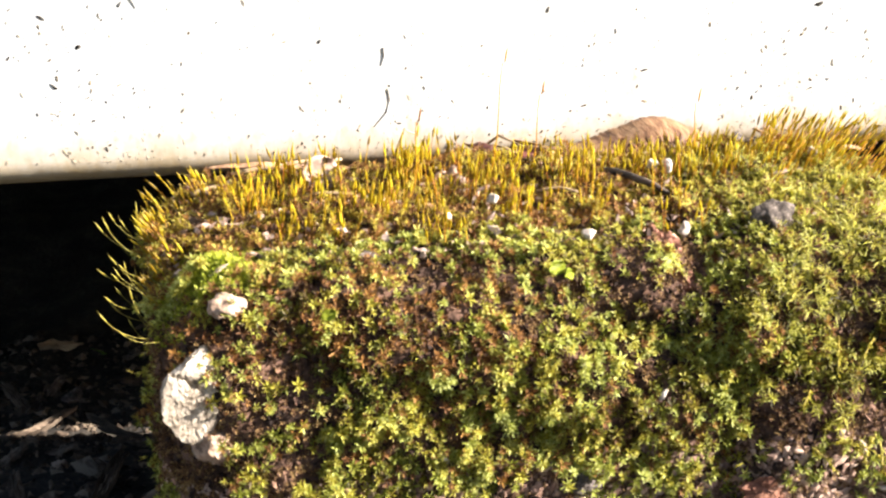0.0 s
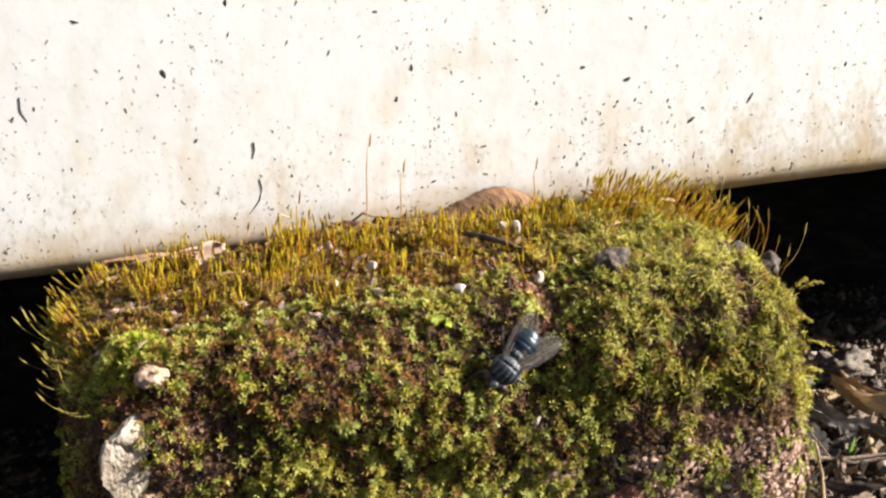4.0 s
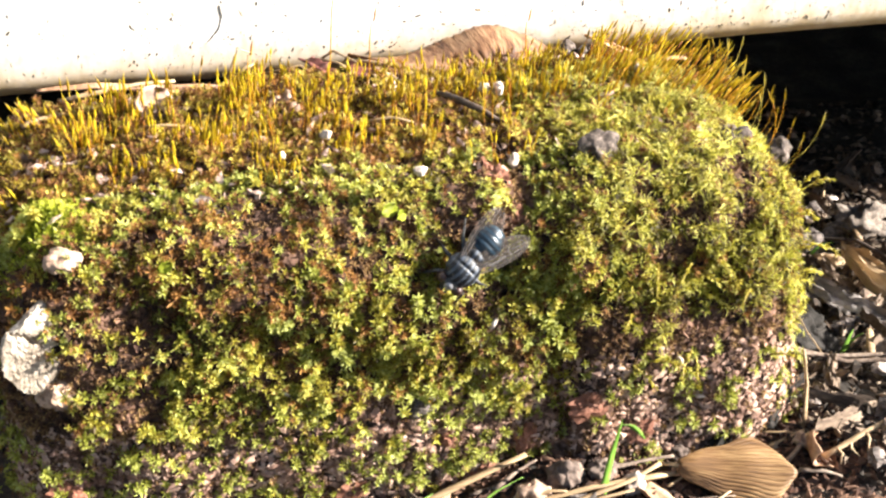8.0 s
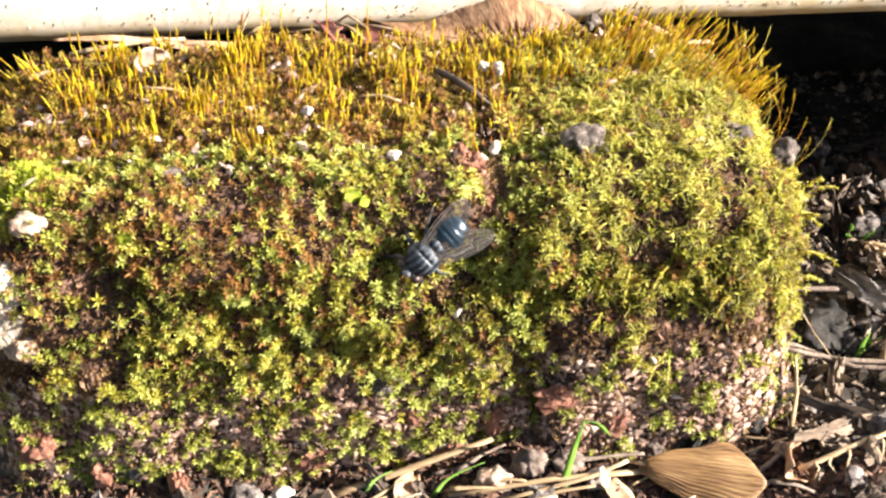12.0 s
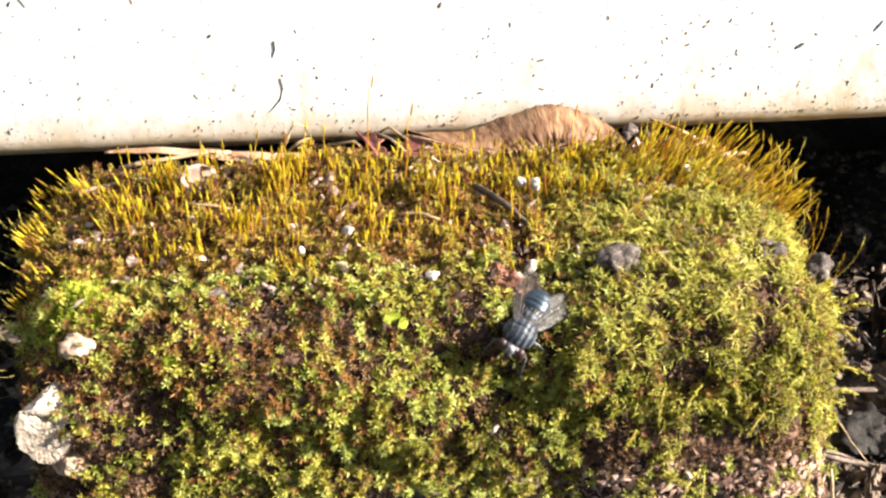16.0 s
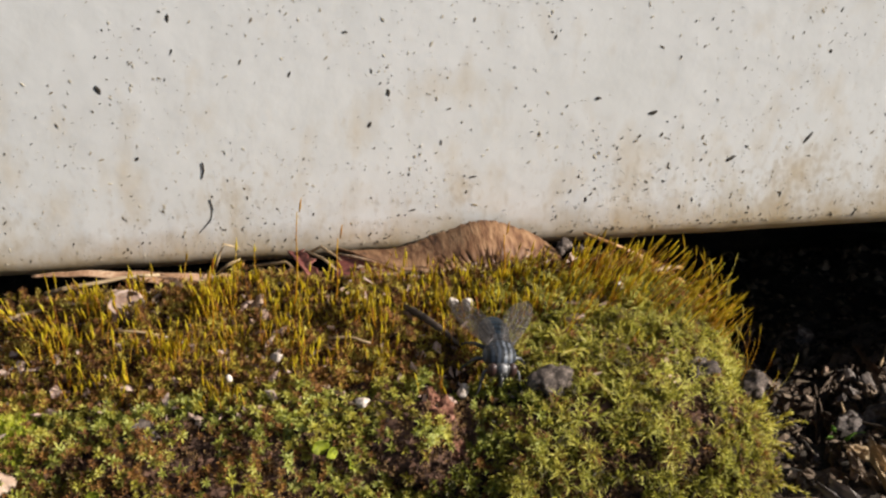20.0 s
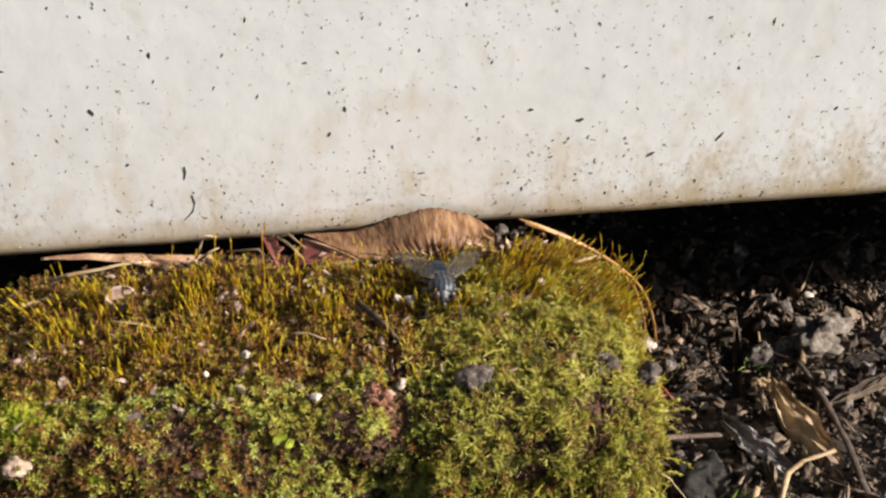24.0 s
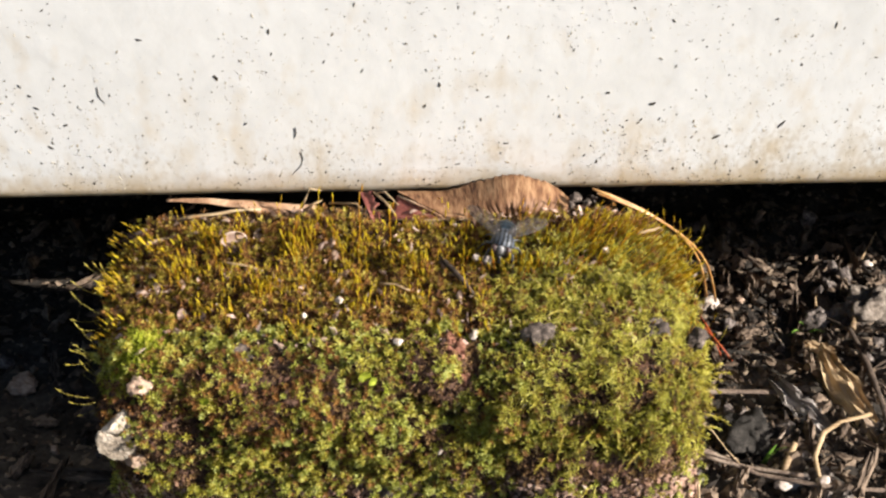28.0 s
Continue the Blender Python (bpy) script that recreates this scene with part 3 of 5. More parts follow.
def cover(p):
    """How thickly the moss grows at a place on the brick, 0 to 1."""
    x, y, z = p
    c = 0.62 + 0.34 * nz3(x, y, z, 6) + 0.45 * nz3(x, y, z, 2.4) + 0.3 * nz3(x, y, z, 1.1)
    if y < 9:
        low = 38 if 17 < x < 46 else 31
        if z < low:
            c -= 0.66 * min(1, (low - z) / 10) * (1.3 if x > 16 else (1.15 if x < -25 else 0.85))
        if x < -33 and z < 49:
            c -= 0.2
        if x < -43 and z < 42:
            c -= 0.35
    if x < -47.5 and z < 46:
        c -= 0.45
        if -44 < x < -12 and 45 < z < 51:
            c -= 0.14
        c -= 0.8 * math.exp(-((x - 14.5 - 0.1 * (40 - z) + 2.5 * nz3(0, 3, z, 5)) / 0.95) ** 2) * (z > 24)
        c -= 0.34 * math.exp(-((x - 3) / 5) ** 2 - ((z - 45) / 2.8) ** 2)
    if y < 13 and z > 44:
        c -= 0.36 * math.exp(-((x - 0.5) / 5.5) ** 2 - ((z - 49) / 2.4) ** 2)
    c -= 0.6 * math.exp(-((x - 10.5) / 2.8) ** 2 - ((y - 9) / 4) ** 2) * (z > 44)
    if x > 20 and z > 34 and y < 30:
        c += 0.40 * nz3(x, y, z, 3.5)
    if z > 48 and y > 12:
        c += 0.14
    if y > 40:
        c -= 0.35
    if -8 < x < 33 and y > 37:
        c -= 0.4
    return c


def build_moss(cen, nrm, area):
    seen = (cen[:, 2] > 10) & (cen[:, 1] < 47) & (nrm[:, 1] < 0.6)
    prob = area * seen
    prob /= prob.sum()
    pick = np.random.choice(len(cen), 60000, p=prob)
    pts = cen[pick] + np.random.normal(scale=0.35, size=(len(pick), 3))
    nn = nrm[pick]
    cv = np.array([cover(p) for p in pts])
    keep = cv > 0.33 + 0.5 * np.random.random(len(pts))
    bare = ~keep & (np.random.random(len(pts)) < np.where((pts[:, 2] < 30) & (pts[:, 1] < 8), 0.14, 0.62))
    bp = pts[bare] + nn[bare] * 0.2
    moss_patch("moss", "withered brown moss fuzz over the bare brick", bp, nn[bare], np.random.uniform(0.35, 0.75, len(bp)), "tuft", M_FUZZ)
    pts, nn, cv = pts[keep], nn[keep], cv[keep]
    x, y, z = pts.T
    heave = np.array([max(0.0, nz3(a, b, c, 3.0) + 0.5 * nz3(a, b, c, 1.4)) for a, b, c in pts])
    right = (x > 20 + 4 * np.random.normal(size=len(x))) & (z > 27) & (y < 34)
    pts = pts + nn * (heave * np.where(right, 2.5, 2.6) + np.random.uniform(0, 0.9, len(x)))[:, None]
    frond = right & (np.random.random(len(x)) < np.where((z > 47) | (x > 46), 0.42, 0.14))
    top = (nn[:, 2] > 0.6) & (y > 14) & ~right
    old = (np.random.random(len(x)) < np.where(right, 0.22, 0.2)) | (top & (np.random.random(len(x)) < 0.38)) | ((x < -10) & (z > 44) & (y < 10) & (np.random.random(len(x)) < 0.45))
    lush = np.array([nz3(a, b, c, 5) for a, b, c in pts]) + np.random.normal(scale=0.3, size=len(x)) > 0.02
    size = np.random.uniform(0.5, 1.15, len(x)) * np.where(right, 1.1, 1.0)
    for nm, lab, who, kind, mat_ in (("moss", "yellow-green star-shaped moss rosettes on the brick face", ~right & ~top & ~old & ~lush, "star", M_MOSS),
                                     ("moss", "fresh green star-shaped moss rosettes on the brick face", ~right & ~top & ~old & lush, "star", M_MOSS_GREEN),
                                     ("moss", "fresh green starry moss round the brick corner", right & ~frond & lush & ~old, "star", M_FROND_GREEN),
                                     ("moss", "pale yellow-green feathery moss round the brick corner", frond & ~old, "frond", M_FROND),
                                     ("moss", "green thin-leaved moss heaped on the brick corner", right & ~frond & ~old & ~lush, "frond", M_FROND_GREEN),
                                     ("moss", "short fine rusty-green moss on the brick top", top & ~old, "tuft", M_TOPMOSS),
                                     ("moss", "browned dying moss between the green tufts", old, "tuft", M_MOSS_OLD)):
        moss_patch(nm, lab, pts[who], nn[who], size[who], kind, mat_)
    # small clumps of young rosettes scattered over the bare foot of the brick
    foot = np.where((cen[:, 2] > 12) & (cen[:, 2] < 30) & (cen[:, 1] < 8))[0]
    spots = np.random.choice(foot, 230, p=area[foot] / area[foot].sum())
    seeds = np.repeat(spots, 4)
    moss_patch("moss", "scattered young green moss stars on the bare brick", cen[seeds] + nrm[seeds] * 0.6 + np.random.normal(scale=0.8, size=(len(seeds), 3)) * np.array([1, 0.4, 1]), nrm[seeds], np.random.uniform(0.6, 1.1, len(seeds)), "star", M_MOSS_GREEN)


def build_cushion(cen, nrm):
    """A soft lime-green cushion on the left end of the top."""
    n = 1100
    xy = np.stack([np.random.normal(-43.0, 3.4, n), np.random.normal(13.0, 3.0, n)], 1)
    pts, nn = [], []
    for a, b in xy:
        p, m = surface_at(cen, nrm, max(a, -49.5), y=b)
        pts.append((p.x, p.y, p.z + 1.4 * math.exp(-((a + 43.5) / 3) ** 2 - ((b - 13) / 3.5) ** 2))), nn.append(tuple(m))
    moss_patch("moss", "soft lime-green moss cushion on the brick edge", np.array(pts), np.array(nn), np.random.uniform(0.7, 1.2, n), "tuft", M_LIME)


def build_crumbs(name, label, pts, nrm, sizes, material, long=1.0, tall=0.6):
    """Angular grains of soil and brick, joined."""
    oct_v = np.array([(1, 0, 0), (-1, 0, 0), (0, 1, 0), (0, -1, 0), (0, 0, 1), (0, 0, -1)], float)
    oct_f = np.array([(0, 2, 4), (2, 1, 4), (1, 3, 4), (3, 0, 4), (2, 0, 5), (1, 2, 5), (3, 1, 5), (0, 3, 5)])
    n = len(pts)
    jit = oct_v[None] * np.random.uniform(0.5, 1.4, (n, 6, 1)) + np.random.normal(scale=0.22, size=(n, 6, 3))
    u, w = frames_on(nrm, n)
    v = pts[:, None] + sizes[:, None, None] * (long * jit[..., :1] * u[:, None] + 0.7 * jit[..., 1:2] * w[:, None] + tall * jit[..., 2:] * nrm[:, None])
    f = (oct_f[None] + 6 * np.arange(n)[:, None, None]).reshape(-1, 3)
    me = bpy.data.meshes.new(name)
    me.from_pydata((v.reshape(-1, 3) * MM).tolist(), [], f.tolist())
    me.materials.append(material)
    return tagged(new(name, me), label, "soil crumbs", kind="stuff")


def stalk_shape(bm, base, way, height, bend, cap_len, cap_r):
    """One curved stalk with a beaked capsule; material 0 the stalk, 1 the capsule."""
    way = Vector(way).normalized()
    side = way.cross(Vector((bend[0], bend[1], 0.2))).normalized()
    pts, d, p = [], way.copy(), Vector(base)
    for k in range(5):
        pts.append(p.copy())
        d = (d + Vector((bend[0], bend[1], bend[2])) * 0.25).normalized()
        p = p + d * height / 4
    n0 = len(bm.faces)
    tube(bm, pts, [0.07, 0.065, 0.06, 0.055, 0.05], 3)
    n1 = len(bm.faces)
    e = pts[-1]
    cp = [e + d * cap_len * s for s in (-0.03, 0.12, 0.45, 0.68, 0.78, 1.15)]
    tube(bm, cp, [cap_r * s for s in (0.4, 0.85, 1.0, 0.7, 0.4, 0.06)], 5)
    bm.faces.ensure_lookup_table()
    for f in bm.faces[n1:]:
        f.material_index = 1


def build_stalks(cen, nrm):
    """Spore stalks: a thick golden growth on the top, joined in clumps."""
    clumps = []
    count = 0
    tops = np.where((nrm[:, 2] > 0.5) & (cen[:, 1] > 11) & (cen[:, 1] < 45))[0]
    bm = bmesh.new()
    meshes = []
    while count < 1550:
        c = cen[random.choice(tops)]
        x, y, z = c
        dens = 0.38 + 1.2 * nz3(x, y, 0, 5) + 0.014 * (y - 25) - (0.12 if x < 10 else 0)
        if x > 15:
            dens += 0.25 if y > 24 else -0.5
        if y < 17:
            dens -= 0.3
        if x < -38:
            dens -= 0.25
        if (x > 29 and y > 36) or (x > 40 and y > 33):
            continue
        if 24 < x < 46 and 21 < y < 34:
            dens -= 0.08
        if (-8 < x < 33 and y > 36) or (x <= -8 and y > 38.5):
            dens = 0.05
        if random.random() > dens:
            continue
        out_x = (x - 20) / 30 if x > 20 else ((x + 36) / 14 if x < -36 else 0.0)
        way = (0.95 * out_x + rnd(-0.12, 0.12), rnd(-0.2, 0.05), 1.0)
        h = (2.0 + 3.9 * random.random() ** 1.2) * (1.0 if x > -15 else 0.88) * (1.0 if y > 20 else 0.75) * (0.58 if -9 < x < 29 and y > 25 else 1.0) * (1.25 if x > 28 and y > 20 else 1.0)
        stalk_shape(bm, c - np.array([0, 0, 0.3]), way, h, (rnd(-0.25, 0.25) + 0.1 * out_x, rnd(-0.25, 0.1), 0.25), rnd(1.2, 2.0), rnd(0.10, 0.175))
        count += 1
        if count % 200 == 0:
            me = bpy.data.meshes.new("clump")
            bm.to_mesh(me)
            bm.free()
            bm = bmesh.new()
            meshes.append(me)
    bm.free()
    vs, fs, mi, base = [], [], [], 0
    for me in meshes:
        vs += [tuple(v.co) for v in me.vertices]
        fs += [tuple(i + base for i in p.vertices) for p in me.polygons]
        mi += [p.material_index for p in me.polygons]
        base += len(me.vertices)
        bpy.data.meshes.remove(me)
    ob = new("moss_stalks", mesh_of("moss_stalks", vs, fs, [M_SETA, M_CAP], mi))
    tagged(ob, "golden moss spore stalks with pointed capsules on the brick", "moss stalks", kind="stuff")


brick, CEN, NRM, AREA = build_brick()
build_ground()
build_panel()
build_moss(CEN, NRM, AREA)
build_stalks(CEN, NRM)
build_cushion(CEN, NRM)


def scatter_crumbs():
    for lo, hi, n, mat_, lab in ((10, 31, 24000, M_REDCRUMB, "reddish brown brick crumbs on the lower face"), (26, 60, 15000, M_CRUMB, "dark soil crumbs caught in the moss")):
        ok = np.where((CEN[:, 2] > lo) & (CEN[:, 2] < hi) & (CEN[:, 1] < 46))[0]
        pick = np.random.choice(ok, n, p=AREA[ok] / AREA[ok].sum())
        build_crumbs("soil_crumbs", lab, CEN[pick] + np.random.normal(scale=0.22, size=(n, 3)) + NRM[pick] * 0.1, NRM[pick], 0.2 + (0.7 if lo < 20 else 0.6) * np.random.random(n) ** 2, mat_, tall=0.26 if lo < 20 else 0.6)
    ok = np.where((CEN[:, 2] > 48) & (CEN[:, 1] > 10) & (CEN[:, 1] < 44) & (CEN[:, 0] < 40))[0]
    pick = np.random.choice(ok, 800)
    lie = NRM[pick] + np.random.normal(scale=0.5, size=(800, 3))
    lie /= np.linalg.norm(lie, axis=1)[:, None]
    build_crumbs("litter_crumbs", "pale tan crumbs of leaf and grit among the stalks", CEN[pick] + NRM[pick] * np.random.uniform(0.4, 1.3, (800, 1)), lie, 0.22 + 0.6 * np.random.random(800) ** 2, M_PINKLEAF, 1.7)
    n = 22000
    xy = np.stack([np.random.uniform(-130, 170, n), np.random.uniform(-70, 150, n)], 1)
    keep = ~((np.abs(xy[:, 0]) < 47) & (xy[:, 1] > 0))
    xy = xy[keep]
    z = np.array([ground_z(a, b) for a, b in xy])
    up = np.tile(np.array([[0, 0, 1.0]]), (len(xy), 1))
    build_crumbs("soil_crumbs", "loose crumbs of dark soil and rotted bark", np.c_[xy, z], up, (0.3 + 1.5 * np.random.random(len(xy)) ** 2.2) * np.where(xy[:, 1] < 2, 0.6, 1.0), M_MULCH)
    n = 9000
    xy = np.stack([np.random.uniform(-60, 60, n), np.random.uniform(-24, 3, n)], 1)
    z = np.array([ground_z(a, b) for a, b in xy])
    up = np.tile(np.array([[0, 0, 1.0]]), (n, 1))
    build_crumbs("soil_crumbs", "fine brick dust and soil crumbs at the brick foot", np.c_[xy, z + 0.3], up, 0.2 + 0.7 * np.random.random(n) ** 2, M_CRUMB, 1.6)


scatter_crumbs()


def scatter_shards():
    n = 5200
    xy = np.stack([np.random.uniform(50, 140, n), np.random.uniform(-40, 100, n)], 1)
    z = np.array([ground_z(a, b) for a, b in xy]) + np.random.uniform(0, 2.2, n)
    up = np.random.normal(scale=0.5, size=(n, 3)) + np.array([0, 0, 1.0])
    up /= np.linalg.norm(up, axis=1)[:, None]
    build_crumbs("bark_shards", "fine splinters of bark mulch on the ground", np.c_[xy, z], up, 0.3 + 0.95 * np.random.random(n) ** 2, M_MULCH, 1.45)


scatter_shards()

# ---- stones and flakes lying on the brick ----


def on_top(x, y, lift=0.0):
    p, n = surface_at(CEN, NRM, x, y=y)
    return Vector((x, y, p.z + lift)), n


def stone(name, label, seed, place, size, material, rot=(0, 0, 0), rough=0.25, category="stone", group=""):
    return thing(name, pebble(seed, *size, rough * 1.15, 4 if max(size) > 1.6 else 3), material, at_mm(*place, *rot), label, category, group)


stone("pebble", "tan lumpy pebble on the mossy brick edge", 12, (-42, 4.6, 51.2), (1.9, 1.6, 1.5), M_TANSTONE, (20, 10, 10), 0.35)
stone("pebble", "dark grey pebble bedded in bright moss", 13, (22.6, 10.4, 53.0), (2.9, 2.1, 2.5), M_DARKSTONE, (10, 15, 20), 0.35)
stone("pebble", "grey stone chip showing through pale moss", 4, (42.2, 12.2, 51.3), (2.6, 1.8, 1.6), M_DARKSTONE, (30, 20, 40), 0.5)
stone("pebble", "grey stone chip on the rounded brick corner", 5, (49.2, 12.8, 47.7), (1.6, 1.7, 2.1), M_DARKSTONE, (0, 30, 0), 0.4)
stone("pebble", "flat grey stone set in the brick face", 6, (-2.7, -0.8, 27.2), (1.7, 0.9, 1.8), M_GREYSTONE, (5, 0, 15), 0.4)
stone("pebble", "flat dark grey stone on the top edge", 7, (-26.6, 9.0, 52.4), (2.7, 1.9, 1.1), M_DARKSTONE, (30, 0, 10), 0.4)
stone("pebble", "dull grey stone on the lower brick face", 8, (-33, -0.6, 15.5), (2.6, 1.2, 2.0), M_GREYSTONE, (0, 0, 0), 0.4)
for k, (x, y, z, a, b, c) in enumerate(((-0.2, 9.7, 53.6, 1.15, 0.9, 0.8), (12.2, 11.6, 52.2, 1.0, 0.8, 1.3), (-9.7, 17.4, 55.0, 1.05, 0.9, 0.8),
                                        (15.2, 26.4, 53.8, 1.4, 1.1, 1.0), (13.4, 26.7, 54.0, 1.1, 0.9, 0.9), (-15.5, 15, 54.2, 0.7, 0.6, 0.5), (35.4, 27.2, 54.0, 1.0, 0.8, 0.8))):
    stone("white_pebble", "small white grain of grit among the moss", 20 + k, (x, y, z + (0.8 if y > 14 else 0.2)), (a * 0.72, b * 0.72, c * 0.72), M_WHITE, (10 * k, 25 * k, 40 * k), 0.35, "pebble", "white grit on the brick")
for k, (x, y, z, a, b, c) in enumerate(((-44, 29.5, 51.0, 1.6, 1.2, 1.1), (-43, 23.6, 51.8, 1.3, 1.0, 0.9), (-11.2, 33.2, 52.6, 1.6, 1.1, 1.5), (-10.8, 30.2, 52.8, 1.2, 0.9, 0.8))):
    stone("pebble", "small tan stone among the moss stalks", 40 + k, (x, y, z), (a, b, c), M_TANSTONE, (15 * k, 20, 30 * k), 0.4, "pebble", "tan grit on the brick")
# reddish patches where the bare brick breaks through
for k, (x, y, z, a, b, c) in enumerate(((18.9, -0.3, 25.1, 2.8, 0.9, 1.8), (0.7, -0.4, 21.2, 1.3, 1.0, 1.7), (9.3, 8.5, 51.5, 1.6, 1.6, 1.4), (10.4, 5.5, 48.5, 1.5, 1.2, 1.5), (8.2, 10.4, 52.4, 1.2, 1.1, 1.0),
                                        (-45, 0.5, 21.5, 2.4, 1.2, 2.0), (11, -0.5, 20, 2.1, 0.9, 1.4), (-28.5, -3.2, 16, 2.6, 1.8, 1.3), (-38, -0.3, 17.0, 1.8, 0.9, 1.5), (-12, -0.5, 16, 2.3, 1.0, 1.5), (26, -0.2, 19, 2.6, 0.9, 1.4), (5, -0.6, 15.5, 2, 1, 1.2))):
    ob = part("brick_fragment", pebble(60 + k, a * 0.95, b, c * 0.95, 0.85, 3), M_REDBRICK, brick, "crumbling bare red brick", smooth=False)
    ob.matrix_basis = at_mm(x, y + 0.5 - (0.0 if z > 40 else (3.3 if x > 17 else 1.0)), z - 0.2, 0, 15 * k, 0)


def shard(seed, a, b, c, cuts=14, rough=0.05, sub=5):
    """A broken stone: a ball cut flat by random planes, with a fine grain."""
    rg = random.Random(seed)
    planes = []
    for k in range(cuts):
        d = Vector((rg.gauss(0, 1), rg.gauss(0, 1), rg.gauss(0, 1))).normalized()
        planes.append((d, rg.uniform(0.5, 0.85)))
    bm = bmesh.new()
    bmesh.ops.create_icosphere(bm, subdivisions=sub, radius=1.0)
    for v in bm.verts:
        n = v.co.copy()
        r = min([1.0] + [h / n.dot(d) for d, h in planes if n.dot(d) > 0.05])
        r += rough * (noise.noise(n * 3 + Vector((seed, 0, 0))) + 0.7 * noise.noise(n * 9) + 0.5 * noise.noise(n * 22))
        v.co = Vector((n.x * a * r, n.y * b * r, n.z * c * r))
    return bm


def build_white_chunk():
    """A broken, whitish lump of old mortar clinging to the corner, split by a dark crack."""
    bm = shard(16, 4.6, 2.2, 6.4, 9, 0.035)
    for v in bm.verts:
        q = v.co.x * 0.75 + v.co.z * 0.42 - 0.5 + 0.5 * noise.noise(v.co / 2.0)
        if v.co.y < 0:
            v.co.y += 0.6 * math.exp(-(q / 0.2) ** 2) + 0.12 * noise.noise(v.co / 0.8) + 0.08 * noise.noise(v.co / 0.3)
    thing("mortar_lump", bm, M_WHITE_DIRTY, at_mm(-45.6, 1.7, 42.4, 4, -14, 38), "broken whitish lump of mortar on the brick corner", "mortar", smooth=False)
    thing("mortar_lump", shard(8, 2.6, 1.9, 3.4, 12, 0.08, 4), M_TANSTONE, at_mm(-44.4, 1.3, 36.2, 0, -10, 0), "smaller greyish mortar lump below the white one", "mortar", smooth=False)


build_white_chunk()
for k, (x, y, z, a) in enumerate(((32.6, 44.6, 50.6, 1.1), (34.4, 43.6, 50.3, 0.8), (31.4, 42.6, 50.9, 0.7), (35.8, 44.8, 49.9, 0.7))):
    stone("pebble", "dark grey crumb wedged beside the dead leaf", 90 + k, (x, y, z), (a, a * 0.8, a * 0.7), M_DARKSTONE, (20 * k, 10, 35 * k), 0.5, "pebble", "dark crumbs by the leaf")


def flake(seed, length, width, curl, thick=0.16, ribs=0.0, point=0.6, material_rows=(10, 7)):
    """A thin curled piece of dead leaf, with thickness."""
    nl, nw = material_rows
    bm = bmesh.new()
    lay = []
    for side in (0, 1):
        rows = []
        for i in range(nl + 1):
            s = i / nl
            w = width * (max(0.06, math.sin(math.pi * (0.06 + 0.9 * s))) ** point) * (1 + 0.14 * nz3(s * 6, seed, 0, 1))
            row = []
            for j in range(nw + 1):
                q = j / nw - 0.5
                x, y = (s - 0.5) * length, q * w
                z = curl * (2 * q) ** 2 * width * 0.5 + 0.12 * width * nz3(s * 3, q * 2, seed, 1) + 0.15 * length * curl * (s - 0.5) ** 2
                z += ribs * math.sin(q * 40 + s * 3) + ribs * 1.2 * math.exp(-(q / 0.05) ** 2)
                row.append(bm.verts.new((x, y, z - side * thick)))
            rows.append(row)
        lay.append(rows)
    t, l = lay
    for i in range(nl):
        for j in range(nw):
            bm.faces.new((t[i][j], t[i + 1][j], t[i + 1][j + 1], t[i][j + 1]))
            bm.faces.new((l[i][j + 1], l[i + 1][j + 1], l[i + 1][j], l[i][j]))
        bm.faces.new((t[i][0], l[i][0], l[i + 1][0], t[i + 1][0]))
        bm.faces.new((t[i][nw], t[i + 1][nw], l[i + 1][nw], l[i][nw]))
    for j in range(nw):
        bm.faces.new((t[0][j + 1], l[0][j + 1], l[0][j], t[0][j]))
        bm.faces.new((t[nl][j], l[nl][j], l[nl][j + 1], t[nl][j + 1]))
    return bm


def sheet(fn, nu, nv, thick=0.2):
    """A thin closed skin over a surface fn(u, v) of points."""
    bm = bmesh.new()
    pts = [[Vector(fn(i / nu, j / nv)) for j in range(nv + 1)] for i in range(nu + 1)]
    lay = []
    for side in (0, 1):
        rows = []
        for i in range(nu + 1):
            row = []
            for j in range(nv + 1):
                du = pts[min(nu, i + 1)][j] - pts[max(0, i - 1)][j]
                dv = pts[i][min(nv, j + 1)] - pts[i][max(0, j - 1)]
                n = du.cross(dv)
                n = n.normalized() if n.length > 1e-9 else Vector((0, -1, 0))
                row.append(bm.verts.new(pts[i][j] + n * (thick if side == 0 else 0)))
            rows.append(row)
        lay.append(rows)
    t, l = lay
    for i in range(nu):
        for j in range(nv):
            bm.faces.new((t[i][j], t[i + 1][j], t[i + 1][j + 1], t[i][j + 1]))
            bm.faces.new((l[i][j + 1], l[i + 1][j + 1], l[i + 1][j], l[i][j]))
        bm.faces.new((t[i][0], l[i][0], l[i + 1][0], t[i + 1][0]))
        bm.faces.new((t[i][nv], t[i + 1][nv], l[i + 1][nv], l[i][nv]))
    for j in range(nv):
        bm.faces.new((t[0][j + 1], l[0][j + 1], l[0][j], t[0][j]))
        bm.faces.new((t[nu][j], l[nu][j], l[nu][j + 1], t[nu][j + 1]))
    return bm


